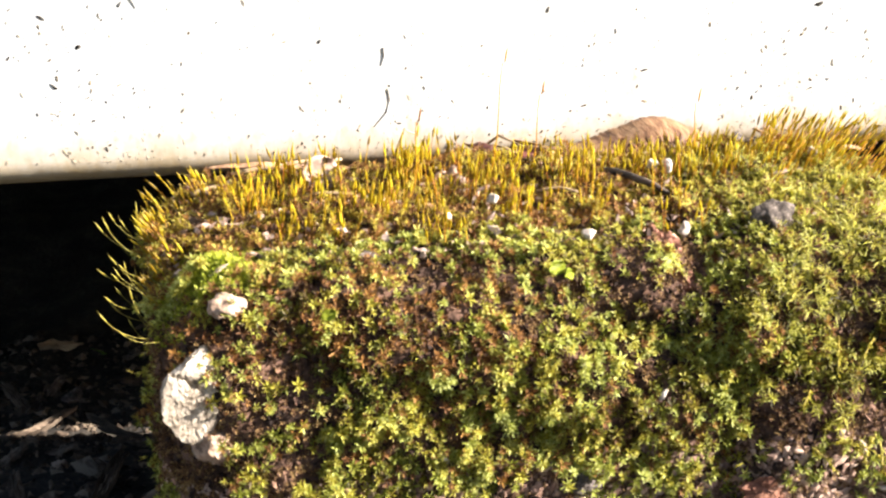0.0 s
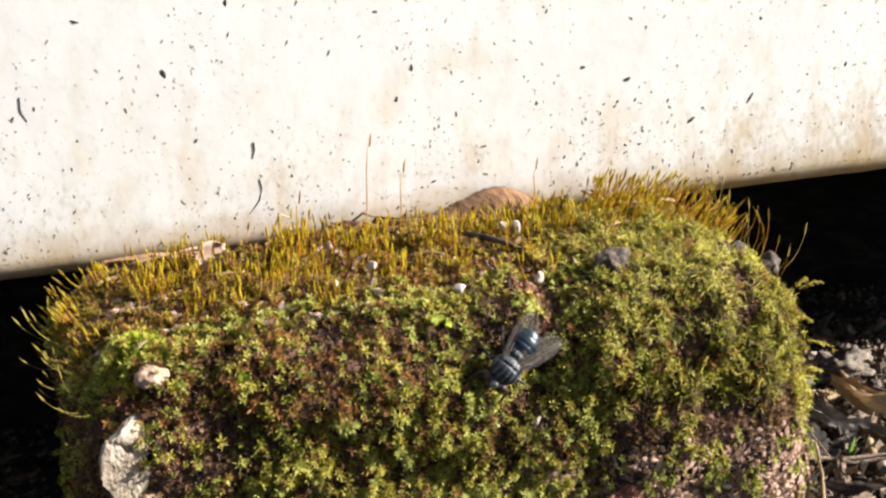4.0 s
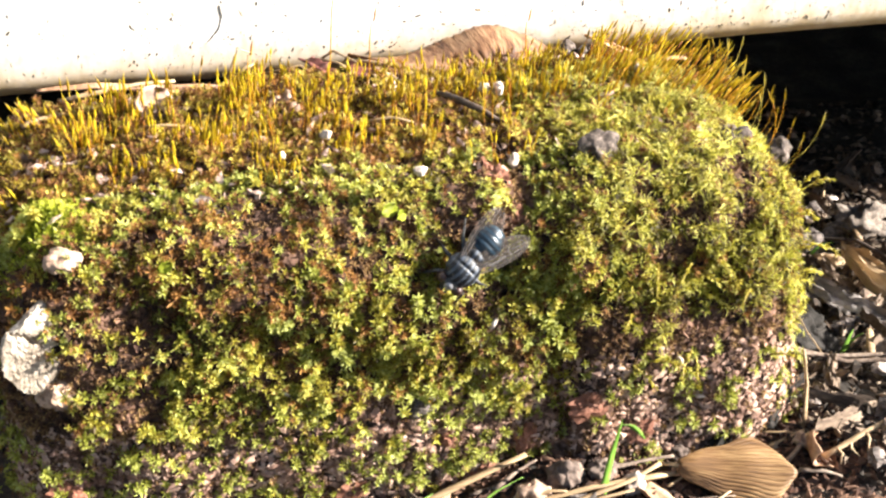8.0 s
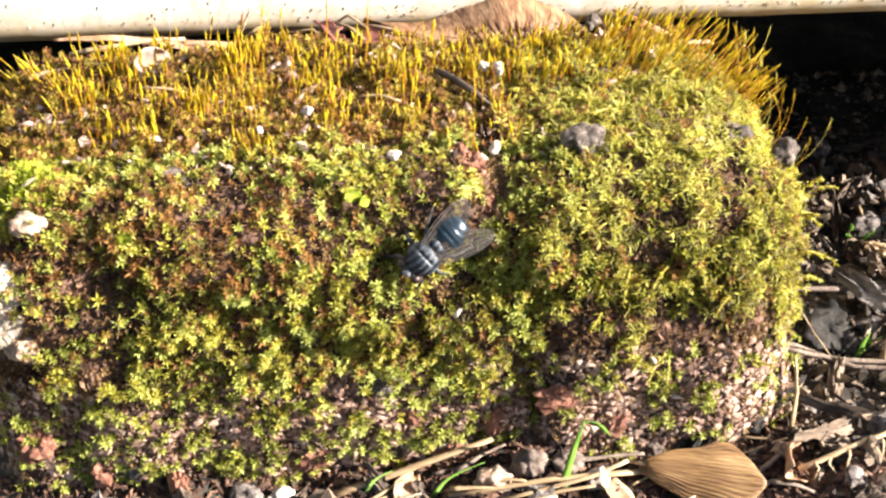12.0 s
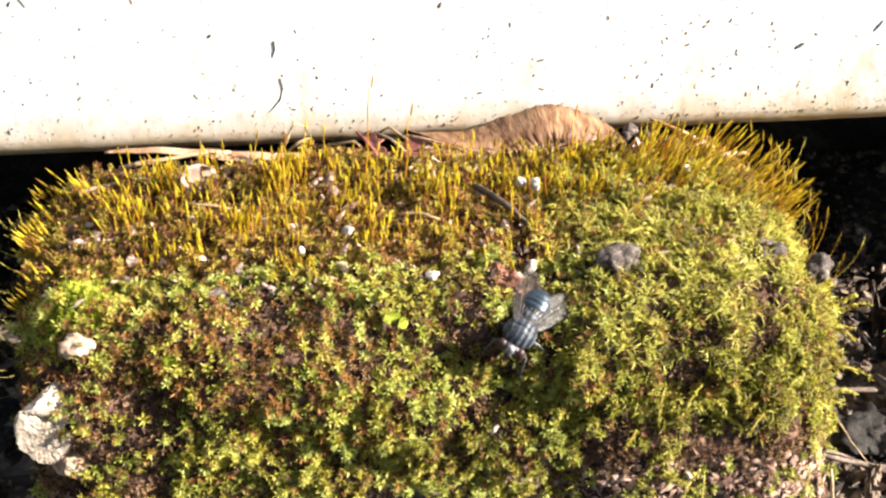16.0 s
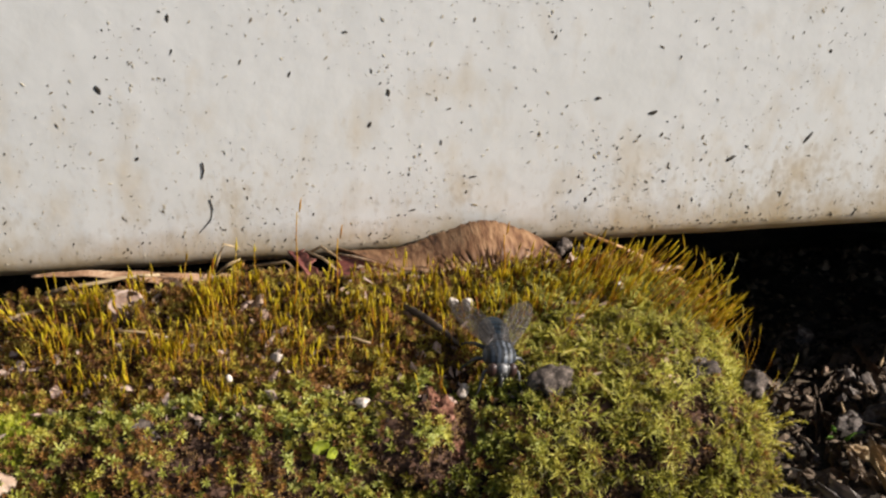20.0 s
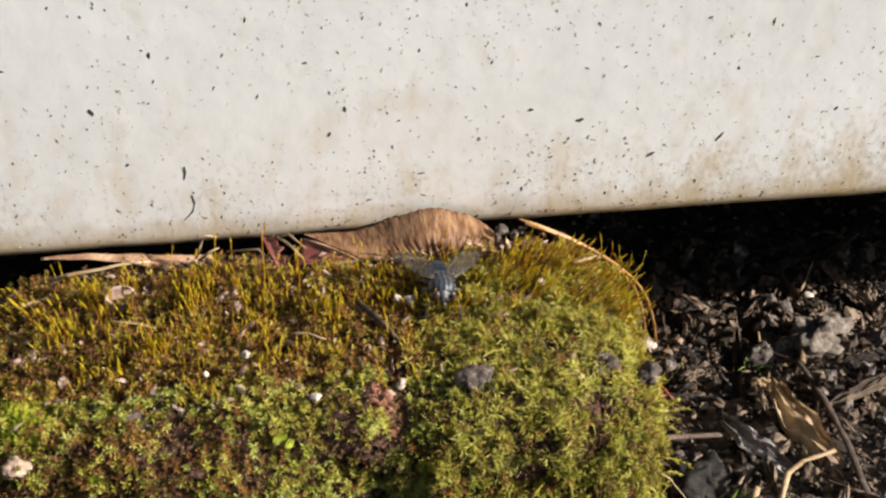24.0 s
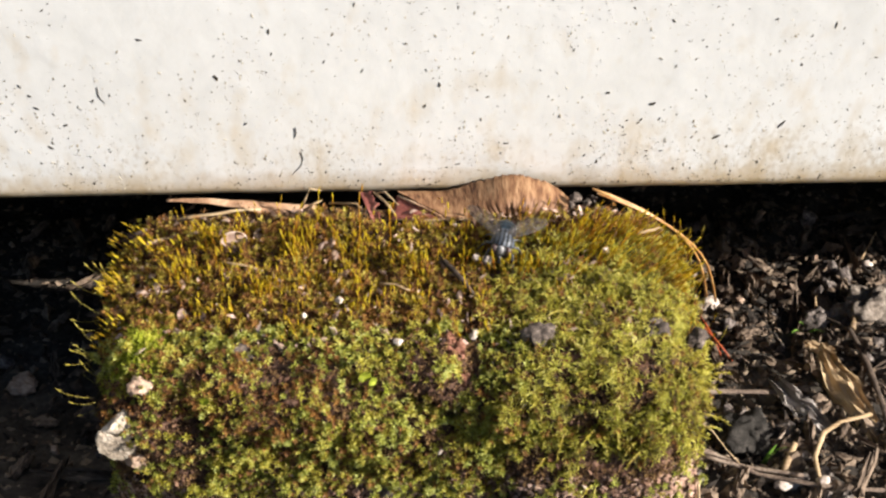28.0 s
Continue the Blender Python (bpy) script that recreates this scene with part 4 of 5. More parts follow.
for k, (x, y, z, ln, wd, rx, ry, rz) in enumerate(((-28, 33.0, 54.6, 4.6, 4.6, 72, -25, 12), (-32.5, 33.5, 51.8, 3.6, 1.0, 5, 5, 15), (-24, 37, 52, 3.0, 1.8, 30, 10, 50),
                                                   (-20, 24, 53, 2.6, 1.6, 45, 10, 10), (26, 37, 52, 3.2, 2.0, 25, 30, 30), (-36, 18, 53, 2.4, 1.5, 20, 10, 80), (28, 22, 54, 3.2, 1.7, 15, 25, 160))):
    thing("leaf_flake", flake(k + 1, ln, wd, 0.35), M_PINKLEAF, at_mm(x, y, z, rx, ry, rz), "pinkish dry leaf flake stuck among moss stalks", "leaf flake", "dry flakes on the brick")
for k, (a, b, r) in enumerate((((-44, 35, 52.2), (-36, 37.5, 52), 0.32), ((-39, 41, 52), (-24, 42.5, 52.6), 0.35), ((42, 33, 52.4), (47, 35.5, 51.0), 0.4), ((-30, 29, 53.2), (-24, 27.6, 53.2), 0.25), ((-3, 22, 54.4), (2, 20, 54.6), 0.22))):
    bm = bmesh.new()
    A, B = Vector(a), Vector(b)
    pts = [A.lerp(B, s / 6) + Vector((0, 0.4 * nz3(s, k, 0, 2), 0.5 * math.sin(math.pi * s / 6))) for s in range(7)]
    tube(bm, pts, [r * (1 - 0.06 * s) for s in range(7)], 6)
    thing("straw", bm, M_STRAW, Matrix(), "thin pale dry straw lying on the moss", "straw", "straws on the brick")
# dark twig across the top
bm = bmesh.new()
tube(bm, [(6.8, 28.0, 54.2), (8.0, 26.4, 54.5), (9.4, 24.2, 54.6), (11.4, 21, 54.5), (12.8, 18.6, 54.1)], [0.3, 0.5, 0.5, 0.42, 0.2], 7)
thing("twig", bm, M_DARKTWIG, Matrix(), "short dark twig lying across the mossy brick top", "twig")
# white little chips of straw on the face
for k, (x, z, ry) in enumerate(((-19, 32.9, 40), (-24.0, 48.5, 80), (6, 38, 120), (30, 30, 60), (34, 23, 20))):
    p, n = surface_at(CEN, NRM, x, z=z)
    stone("white_chip", "tiny white splinter stuck on the brick face", 80 + k, (p.x, p.y - 0.9, p.z), (0.9, 0.25, 0.3), M_WHITE, (0, ry, 0), 0.5, "splinter", "white splinters")
# broad green leaves among the moss
for k, (x, y, z, r) in enumerate(((-31.3, 1.6, 50.6, 0.85), (-5.8, 3.6, 52.8, 1.1), (-4.6, 3.0, 52.2, 0.9), (-2.5, 2.4, 50.6, 0.85), (-12.5, 0.6, 47.6, 0.8))):
    thing("green_leaflet", flake(30 + k, 2.0 * r, 1.5 * r, 0.4, 0.1, 0.02, 0.7), M_LIME, at_mm(x, y, z, 62, 14 * k - 20, 25 * k), "small fresh green leaflet among the moss", "leaflet", "green leaflets")

# ---- dead leaves wedged under the panel ----


def build_dead_leaves():
    tip, heel, toe = Vector((0.3, 46.0, 51.2)), Vector((-0.9, 39.4, 52.0)), Vector((8.5, 39.2, 51.7))

    def hump(u, v):
        x = 0.3 + 31.5 * u
        t = min(1.0, (x - 0.3) / 8.2)
        top = 49.6 + 3.6 * math.exp(-((x - 20.5) / 7.0) ** 2) - 1.6 * max(0, (x - 27) / 4) ** 2 + 0.5 * math.exp(-((x - 0.3) / 7) ** 2)
        foot = 52.2 - 0.5 * t if t < 1 else 51.7 - 2.2 * (x - 8.5) / 23
        y0, y1 = 46.0 - 6.8 * t + 2.4 * max(0, (x - 8.5) / 23), 48.2
        bulge = 2.4 * math.sin(math.pi * v) * (0.12 + 0.88 * math.exp(-((x - 21) / 8.0) ** 2)) * t
        fan = (x - 20) / (1.0 + 0.25 * v) + 1.3 * nz3(x, v * 3, 0, 3)
        crack = max(0.0, nz3(fan * 2.6, v * 1.3, 4, 1) - 0.12) + 0.7 * max(0.0, nz3(fan * 4.7, v * 2.2, 9, 1) - 0.15)
        rib = (0.20 * math.sin(5.5 * fan) + 0.16 * nz3(fan * 3, v * 2, 7, 1) - 1.0 * crack) * min(1, max(0, x - 8) / 6) * (1.0 - 0.35 * v)
        if x > 26:
            close = math.sqrt(max(0.02, 1 - ((x - 26) / 5.9) ** 2))
            v = 0.38 + (v - 0.38) * close
        return (x + (v - 0.5) * (x - 20) * 0.12 * t, y0 + (y1 - y0) * v - bulge - rib, foot + (top - foot) * v + 0.5 * bulge + 0.2 * t * nz3(x, v * 6, 1, 3))

    def fold(u, v):
        p = heel.lerp(tip, v).lerp(toe, 0.96 * u)
        return (p.x, p.y + 0.5 * math.sin(math.pi * v) * (1 - u) + 0.2 * nz3(p.x, v * 5, 2, 2), p.z - 0.6 * math.sin(math.pi * v) * (1 - u) + 0.1 * math.sin(14 * v + 3 * u))

    leaf = empty("dead_leaf")
    tagged(leaf, "curled brown ribbed dead leaf wedged under the white panel", "leaf")
    part("blade", sheet(hump, 230, 20), M_LEAF, leaf, "humped brown ribbed blade")
    part("fold", sheet(fold, 18, 12), M_LEAFRED, leaf, "reddish folded end")
    bm = bmesh.new()
    tube(bm, [heel + Vector((-0.6, 0, 0)), Vector((3, 38.9, 52.0)), toe + Vector((0, -0.2, 0.1)), Vector((13, 39.2, 51.4)), Vector((15.5, 40, 51.2))], [0.2, 0.36, 0.34, 0.3, 0.12], 6, 0.6)
    part("midrib", bm, M_STRAW, leaf, "pale midrib")
    bm = bmesh.new()
    tube(bm, [tip.lerp(toe, s / 6) + Vector((0, -0.15, 0.25 + 0.25 * math.sin(math.pi * s / 6))) for s in range(7)], [0.14, 0.2, 0.24, 0.26, 0.28, 0.3, 0.2], 6)
    part("crease", bm, M_LEAFPALE, leaf, "pale crease of the folded end")
    bm = bmesh.new()
    tube(bm, [Vector(hump(0.3 + 0.68 * s / 24, 1.0)) + Vector((0, -0.12, 0.06)) for s in range(25)], [0.13] * 25, 5)
    part("rim", bm, M_LEAFPALE, leaf, "pale upper rim")

    def strip(u, v):
        x = -41.5 + 27 * u
        w = 0.5 + 3.6 * u ** 1.4
        return (x, 47.6 - (w * 1.1) * v - 1.0 * u, 50.9 - 1.2 * u + 0.5 * math.sin(5 * u) - 0.5 * w * v * (1 - v) + 0.35 * nz3(x, v * 3, 3, 4))

    leaf2 = empty("dead_leaf")
    tagged(leaf2, "long narrow tan dead leaf strip under the panel edge", "leaf")
    part("blade", sheet(strip, 40, 6), M_LEAFPALE, leaf2)

    def scrap(u, v):
        w = 2.3 * (1 - 0.35 * v) * (1 + 0.5 * nz3(0, v * 14, 2, 1.3))
        x = -6.6 + 3.2 * v + w * u
        y = 46.6 - 11.4 * v
        return (x, y + 0.3 * nz3(x, v * 5, 5, 2), 51.7 + 0.9 * math.sin(2.6 * v) + 0.9 * abs(u - 0.45) + 0.3 * nz3(x, v * 8, 1, 1.2))

    leaf3 = empty("leaf_scrap")
    tagged(leaf3, "crumpled red-brown leaf scrap on the brick top", "leaf")
    part("blade", sheet(scrap, 14, 14), M_LEAFRED, leaf3)
    stick_bm = bmesh.new()
    tube(stick_bm, [(-3.9, 46.6, 51.7), (-1.8, 43.4, 52.3), (-0.2, 40.6, 52.0)], [0.4, 0.36, 0.2], 6, 0.5)
    thing("fibre", stick_bm, M_STRAW, Matrix(), "flat pale fibre between the folded leaf and the scrap", "fibre", "fibres under the panel")
    # thread-like fibres beside the strip
    for k, pts in enumerate((((-17, 44, 51), (-16, 43.5, 54), (-15.2, 44.5, 55.4), (-13.2, 45, 54.2)), ((-16.5, 43, 51.5), (-14.6, 42.6, 53.4), (-13.0, 43.2, 53.6)), ((-4, 47, 51), (-2, 45, 53.4), (0.5, 42, 52.8)), ((-12, 45, 51), (-7, 43, 52.6), (-5, 41, 51.6)))):
        b2 = bmesh.new()
        tube(b2, pts, [0.22] * (len(pts) - 1) + [0.08], 5)
        thing("fibre", b2, M_STRAW, Matrix(), "curly pale plant fibre beside the dead leaves", "fibre", "fibres under the panel")
    # small dark leaf bits behind, in the shade; tilted up, they also block stray sun
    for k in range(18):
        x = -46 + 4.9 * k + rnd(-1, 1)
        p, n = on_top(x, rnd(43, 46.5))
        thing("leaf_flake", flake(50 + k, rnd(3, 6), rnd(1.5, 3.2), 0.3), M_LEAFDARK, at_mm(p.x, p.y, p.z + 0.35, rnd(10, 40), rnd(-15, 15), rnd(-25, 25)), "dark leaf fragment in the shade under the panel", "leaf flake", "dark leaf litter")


build_dead_leaves()


def build_needles():
    nd = empty("pine_needles")
    tagged(nd, "pair of orange pine needles arching down the brick side", "pine needle")
    for k, off in enumerate((0.0, 2.1)):
        bm = bmesh.new()
        base = [(35.6, 45.9, 51.4), (42.8, 45.5, 47.9), (49.1, 45.5, 43.0), (54.4, 45.7, 37.2), (57.8, 46.2, 31.5), (60.4, 47.8, 20.5), (62.6, 53, 11.5), (64.4, 61, 4.5)]
        pts = [(x + off * (0.3 + 0.07 * i), y - off * 0.9, z + off * 0.3) for i, (x, y, z) in enumerate(base)]
        fine = []
        for a, b in zip(pts, pts[1:]):
            fine += [Vector(a).lerp(Vector(b), s) for s in (0, 0.5)]
        fine.append(Vector(pts[-1]))
        for it in range(2):
            fine = [fine[0]] + [(fine[i - 1] + 2 * fine[i] + fine[i + 1]) / 4 for i in range(1, len(fine) - 1)] + [fine[-1]]
        tube(bm, fine, [0.32] * (len(fine) - 2) + [0.25, 0.13], 6, 0.7)
        part("needle", bm, M_NEEDLE, nd)
    for k, (a, b) in enumerate((((60, 50, 9), (67, 42, 4.5)), ((61.5, 51.5, 8), (64.6, 43, 5.5)))):
        bm = bmesh.new()
        A, B = Vector(a), Vector(b)
        tube(bm, [A.lerp(B, s / 4) + Vector((0, 0, 0.8 * math.sin(math.pi * s / 4))) for s in range(5)], [0.2, 0.21, 0.21, 0.2, 0.1], 5)
        thing("pine_needle", bm, M_REDNEEDLE, Matrix(), "dark red pine needle on the mulch", "pine needle", "red needles")


build_needles()

# ---- single stalks that stand out at the edges ----


def build_single_stalks():
    kinds = []
    for k in range(5):
        st = empty("moss_stalk")
        tagged(st, "single curved moss stalk with a golden capsule", "moss stalk", "moss stalks at the brick edge")
        rg = random.Random(k)
        pts, d, p = [], Vector((0.0, 0.0, 1.0)), Vector((0, 0, 0))
        h = 7.0
        for i in range(7):
            pts.append(p.copy())
            d = (d + Vector((0.13 + 0.08 * rg.random(), 0.05 * rg.uniform(-1, 1), 0))).normalized()
            p = p + d * h / 6
        bm = bmesh.new()
        tube(bm, pts, [0.05, 0.047, 0.044, 0.042, 0.04, 0.038, 0.035], 5)
        part("seta", bm, M_PALESETA if k % 2 else M_SETA, st)
        bm = bmesh.new()
        e = pts[-1]
        tube(bm, [e + d * 1.9 * s for s in (-0.03, 0.12, 0.45, 0.68, 0.78, 1.15)], [0.125 * s for s in (0.4, 0.85, 1.0, 0.7, 0.4, 0.06)], 7)
        part("capsule", bm, M_PALESETA if k % 2 else M_CAP, st, "pointed capsule")
        kinds.append(st)
    spots = []
    for i in range(30):
        if i < 5:
            spots.append((46.0 + rnd(-2.0, 2.5), 12 + 4.5 * i, 49.0 + rnd(-1, 1.5), rnd(25, 60), rnd(-20, 40), rnd(0.6, 1.0)))
            continue
        y = rnd(3, 34)
        spots.append((-49.5 + rnd(-0.8, 1.0), y, 47.5 + rnd(-4, 3.0) + (0 if y > 10 else -2), rnd(60, 105), 180 + rnd(-40, 50), rnd(0.4, 0.85)))
    for i in range(29):
        y = rnd(8, 36)
        spots.append((49.2 + rnd(-3.0, 0.8) - 0.25 * max(0, y - 30), y, 48.5 + rnd(-3, 2.5), rnd(35, 75), rnd(-35, 35), rnd(0.5, 0.95)))
    for i, (x, y, z, lean, az, sc) in enumerate(spots):
        st = kinds[i] if i < 5 else kinds[(1, 3)[i % 2] if x < 0 else i % 5]
        # the curve bends back upwards: the stem leans out and its bow points up
        m = at_mm(x, y, z) @ pose(0, 0, 0, 0, 0, az) @ pose(0, 0, 0, 0, lean, 0) @ pose(0, 0, 0, 0, 0, 180) @ Matrix.Diagonal((sc, sc, sc, 1))
        if i < 5:
            st.matrix_basis = m
        else:
            ob = copy_thing(st, Matrix())
            ob.matrix_basis = m
    for a, b in (((-7.0, 30, 53), (-5.4, 29.5, 68.5)), ((-1.8, 30, 53), (-0.5, 29.8, 64)), ((-17.5, 27, 53), (-16.6, 27, 62.5)), ((21, 33, 52), (21.5, 33, 60.5))):
        st = empty("moss_stalk")
        tagged(st, "tall thin reddish moss stalk rising above the rest", "moss stalk", "tall moss stalks")
        A, B = Vector(a), Vector(b)
        bm = bmesh.new()
        tube(bm, [A.lerp(B, s / 5) + Vector((0.3 * math.sin(s), 0, 0)) for s in range(6)], [0.1, 0.095, 0.09, 0.08, 0.075, 0.07], 5)
        part("seta", bm, M_SETA, st)
        bm = bmesh.new()
        tube(bm, [B, B + Vector((0.1, 0, 0.5)), B + Vector((0.2, 0, 1.3)), B + Vector((0.35, 0, 2.0))], [0.07, 0.13, 0.12, 0.03], 6)
        part("capsule", bm, M_SETA, st)


build_single_stalks()


def build_shoots():
    """Long trailing shoots of feather moss over the rounded corner, each with tiny leaves."""
    rg = random.Random(31)
    rows = [(26.5, 9.0, 55.5, 0.75, -0.5, -0.35, 7.5), (24.0, 12.0, 56.0, 0.6, 0.4, 0.1, 5.0), (33, 4.0, 52.0, 0.6, -0.4, -0.6, 6.0)]
    for i in range(15):
        z = rg.uniform(26, 47)
        rows.append((50.2 + rg.uniform(-0.5, 0.8), rg.uniform(3, 16), z, rg.uniform(0.7, 1.0), rg.uniform(-0.5, 0.2), rg.uniform(-0.3, 0.7), rg.uniform(2.5, 6.5)))
    for i in range(14):
        p, n = surface_at(CEN, NRM, rg.uniform(22, 46), z=rg.uniform(28, 47))
        rows.append((p.x + n.x * 1.5, p.y + n.y * 1.5 - 0.6, p.z + n.z, rg.uniform(-0.8, 0.9), -0.45, rg.uniform(-0.4, 0.6), rg.uniform(3, 6)))
    for k, (x, y, z, dx, dy, dz, ln) in enumerate(rows):
        shoot = empty("moss_shoot")
        tagged(shoot, "trailing pale yellow-green feather moss shoot on the brick corner", "moss shoot", "feather moss shoots")
        d, p, pts = Vector((dx, dy, dz)).normalized(), Vector((x, y, z)), []
        for j in range(8):
            pts.append(p.copy())
            d = (d + Vector((0.1 * rg.uniform(-1, 1), 0.1 * rg.uniform(-1, 1), -0.12 + 0.12 * rg.uniform(-1, 1)))).normalized()
            p = p + d * ln / 7
        bm = bmesh.new()
        tube(bm, pts, [0.13, 0.13, 0.12, 0.11, 0.1, 0.09, 0.07, 0.03], 4)
        part("stem", bm, M_PALESETA, shoot)
        bm = bmesh.new()
        for j in range(26):
            s = rg.uniform(0, 6.9)
            a = pts[int(s)].lerp(pts[int(s) + 1], s - int(s))
            along = (pts[int(s) + 1] - pts[int(s)]).normalized()
            out = (along.cross(Vector((rg.gauss(0, 1), rg.gauss(0, 1), rg.gauss(0, 1)))).normalized() + 0.9 * along).normalized()
            side = out.cross(along).normalized() * 0.16
            leaf_len = rg.uniform(0.6, 1.1) * (1 - 0.06 * s)
            q = [bm.verts.new(a), bm.verts.new(a + 0.5 * leaf_len * out - side), bm.verts.new(a + leaf_len * out + 0.2 * leaf_len * along), bm.verts.new(a + 0.5 * leaf_len * out + side)]
            bm.faces.new(q)
        part("leaves", bm, M_FROND, shoot, "tiny pale pointed leaves", smooth=False)


build_shoots()

# ---- specks on the panel ----


def build_specks():
    n = 7800
    x = np.random.uniform(-85, 105, n)
    z = 50.5 + 75 * np.random.random(n) ** 1.55 - 0.027 * x
    clump = np.array([nz3(a, b, 0, 16) for a, b in zip(x, z)])
    keep = np.random.random(n) < 0.55 + 1.1 * clump + 0.35 * ((x > 35) & (z < 66))
    x, z = x[keep], z[keep]
    n = len(x)
    size = 0.04 + 0.15 * np.random.random(n) ** 4.0
    ang = np.random.normal(1.5, 0.7, n)
    long = np.random.uniform(1.2, 3.4, n)
    vs, fs = [], []
    for i in range(n):
        c, s = math.cos(ang[i]), math.sin(ang[i])
        b = len(vs)
        ring = [(math.cos(6.283 * k / 6) * size[i] * long[i] * rnd(0.7, 1.2), math.sin(6.283 * k / 6) * size[i] * rnd(0.6, 1.2)) for k in range(6)]
        for dy, sc in ((0.06, 1.0), (-0.045, 0.8)):
            vs += [(x[i] + sc * (p * c - q * s), PANEL_Y + dy, z[i] + sc * (p * s + q * c)) for p, q in ring]
        fs += [(b + k, b + (k + 1) % 6, b + 6 + (k + 1) % 6, b + 6 + k) for k in range(6)] + [tuple(b + 6 + k for k in range(6))]
    tagged(new("mud_specks", mesh_of("mud_specks", vs, fs, [M_SPECK], smooth=False)), "small mud and soot specks splashed on the white panel", "specks", kind="stuff")
    marks = ((69.0, 62.2, 3.6, 0.75, 55), (57.6, 59.7, 2.0, 1.1, 40), (45.5, 68.1, 1.8, 0.9, 20), (-29.4, 77.2, 2.0, 1.1, 110), (-25.6, 66.7, 1.0, 0.6, 60), (-56.5, 67.8, 1.4, 0.8, 30), (-60, 62.7, 1.8, 0.6, 140), (-60.7, 71.8, 1.6, 0.7, 150),
             (-40.9, 85.7, 1.6, 0.6, 160), (8.3, 74.1, 1.5, 0.7, 100), (37.4, 70.9, 1.1, 0.9, 0), (-50.9, 73, 1.3, 0.4, 60), (-19.7, 86.5, 1.4, 0.7, 80), (74.7, 84, 2.0, 0.5, 85), (64.5, 85.6, 1.2, 0.7, 30), (5.7, 69.4, 1.2, 0.8, 70), (2.8, 83.1, 0.9, 0.6, 0),
             (70.3, 75.7, 1.0, 0.7, 100), (-48.6, 95.4, 2.6, 0.5, 75), (88, 66, 1.6, 0.8, 60), (30, 92, 1.2, 0.5, 50), (-70, 88, 1.4, 0.6, 120), (92, 90, 1.5, 0.7, 70), (20, 60, 1.6, 0.4, 10), (41, 61, 1.3, 0.35, 25))
    for k, (mx, mz, ln, wd, an) in enumerate(marks):
        ob = thing("bark_fleck", pebble(100 + k, ln * 0.34, 0.08, wd * 0.28, 0.7), M_DARKSPECK, at_mm(mx, PANEL_Y - 0.02, mz, 0, -an, 0), "dark fleck of bark stuck to the white panel", "fleck", "flecks on the panel")
    for pts, r in ((((-16.6, PANEL_Y, 59.6), (-16.3, PANEL_Y, 58), (-16.8, PANEL_Y, 56.2), (-18.5, PANEL_Y, 54.3)), 0.12), (((-17.1, PANEL_Y, 65.4), (-17.0, PANEL_Y, 64.2), (-17.4, PANEL_Y, 62.9)), 0.16),
                   (((-49.6, PANEL_Y, 76), (-49.7, PANEL_Y, 74), (-48.9, PANEL_Y, 72.4)), 0.1)):
        bm = bmesh.new()
        tube(bm, [Vector(p) - Vector((0, 0.03, 0)) for p in pts], [r * 0.75] * (len(pts) - 1) + [r * 0.4], 6)
        thing("plant_hair", bm, M_DARKSPECK, Matrix(), "dark curved plant fibre stuck to the white panel", "fibre", "fibres on the panel")


build_specks()

# ---- mulch: bark chips, stones, twigs and straw on the ground ----


def lay(x, y, lift=0.0):
    return (x, y, ground_z(x, y) + lift)


def build_mulch():
    protos = []
    for k in range(9):
        ln = (7, 10, 5.5, 13, 4.5, 8, 6.5, 15, 4)[k]
        ob = thing("bark_chip", chip(k + 1, ln, ln * (0.4, 0.2, 0.45, 0.14, 0.5, 0.25, 0.35, 0.12, 0.5)[k], ln * 0.06 + 0.35), M_CHIP, at_mm(0, 0, -200), "weathered dark brown bark mulch chip", "bark chip", "bark mulch", smooth=False)
        protos.append(ob)
    spots = []
    rg = random.Random(5)
    for i in range(170):
        spots.append((rg.uniform(53, 135), rg.uniform(-40, 96)))
    for i in range(40):
        spots.append((rg.uniform(-100, -53), rg.uniform(-10, 110)))
    for i in range(30):
        spots.append((rg.uniform(-60, 60), rg.uniform(-40, -6)))
    for i, (x, y) in enumerate(spots):
        m = at_mm(*lay(x, y, rg.uniform(0.2, 2.0)), rg.uniform(-28, 28), rg.uniform(-24, 24), rg.uniform(0, 360))
        if i < 9:
            protos[i].matrix_basis = m
        else:
            copy_thing(protos[i % 9], m)
    peb = []
    for k in range(6):
        a = (2.2, 3.0, 1.6, 2.6, 1.2, 3.6)[k]
        peb.append(thing("ground_pebble", pebble(140 + k, a * 0.8, a * 0.65, a * 0.45, 0.8), (M_GREYSTONE, M_GREYSTONE, M_TANSTONE, M_CHIP, M_GREYSTONE, M_CHIP)[k], at_mm(0, 0, -200), "small grey-brown stone in the mulch", "pebble", "stones in the mulch", smooth=False))
    for i in range(190):
        x, y = (rg.uniform(52, 130), rg.uniform(-30, 96)) if i < 166 else ((rg.uniform(-95, -53), rg.uniform(-5, 100)) if i < 178 else (rg.uniform(-52, 52), rg.uniform(-20, -4)))
        m = at_mm(*lay(x, y, 0.8), rg.uniform(0, 360), rg.uniform(0, 360), rg.uniform(0, 360))
        if i < 6:
            peb[i].matrix_basis = m
        else:
            copy_thing(peb[i % 6], m)


build_mulch()


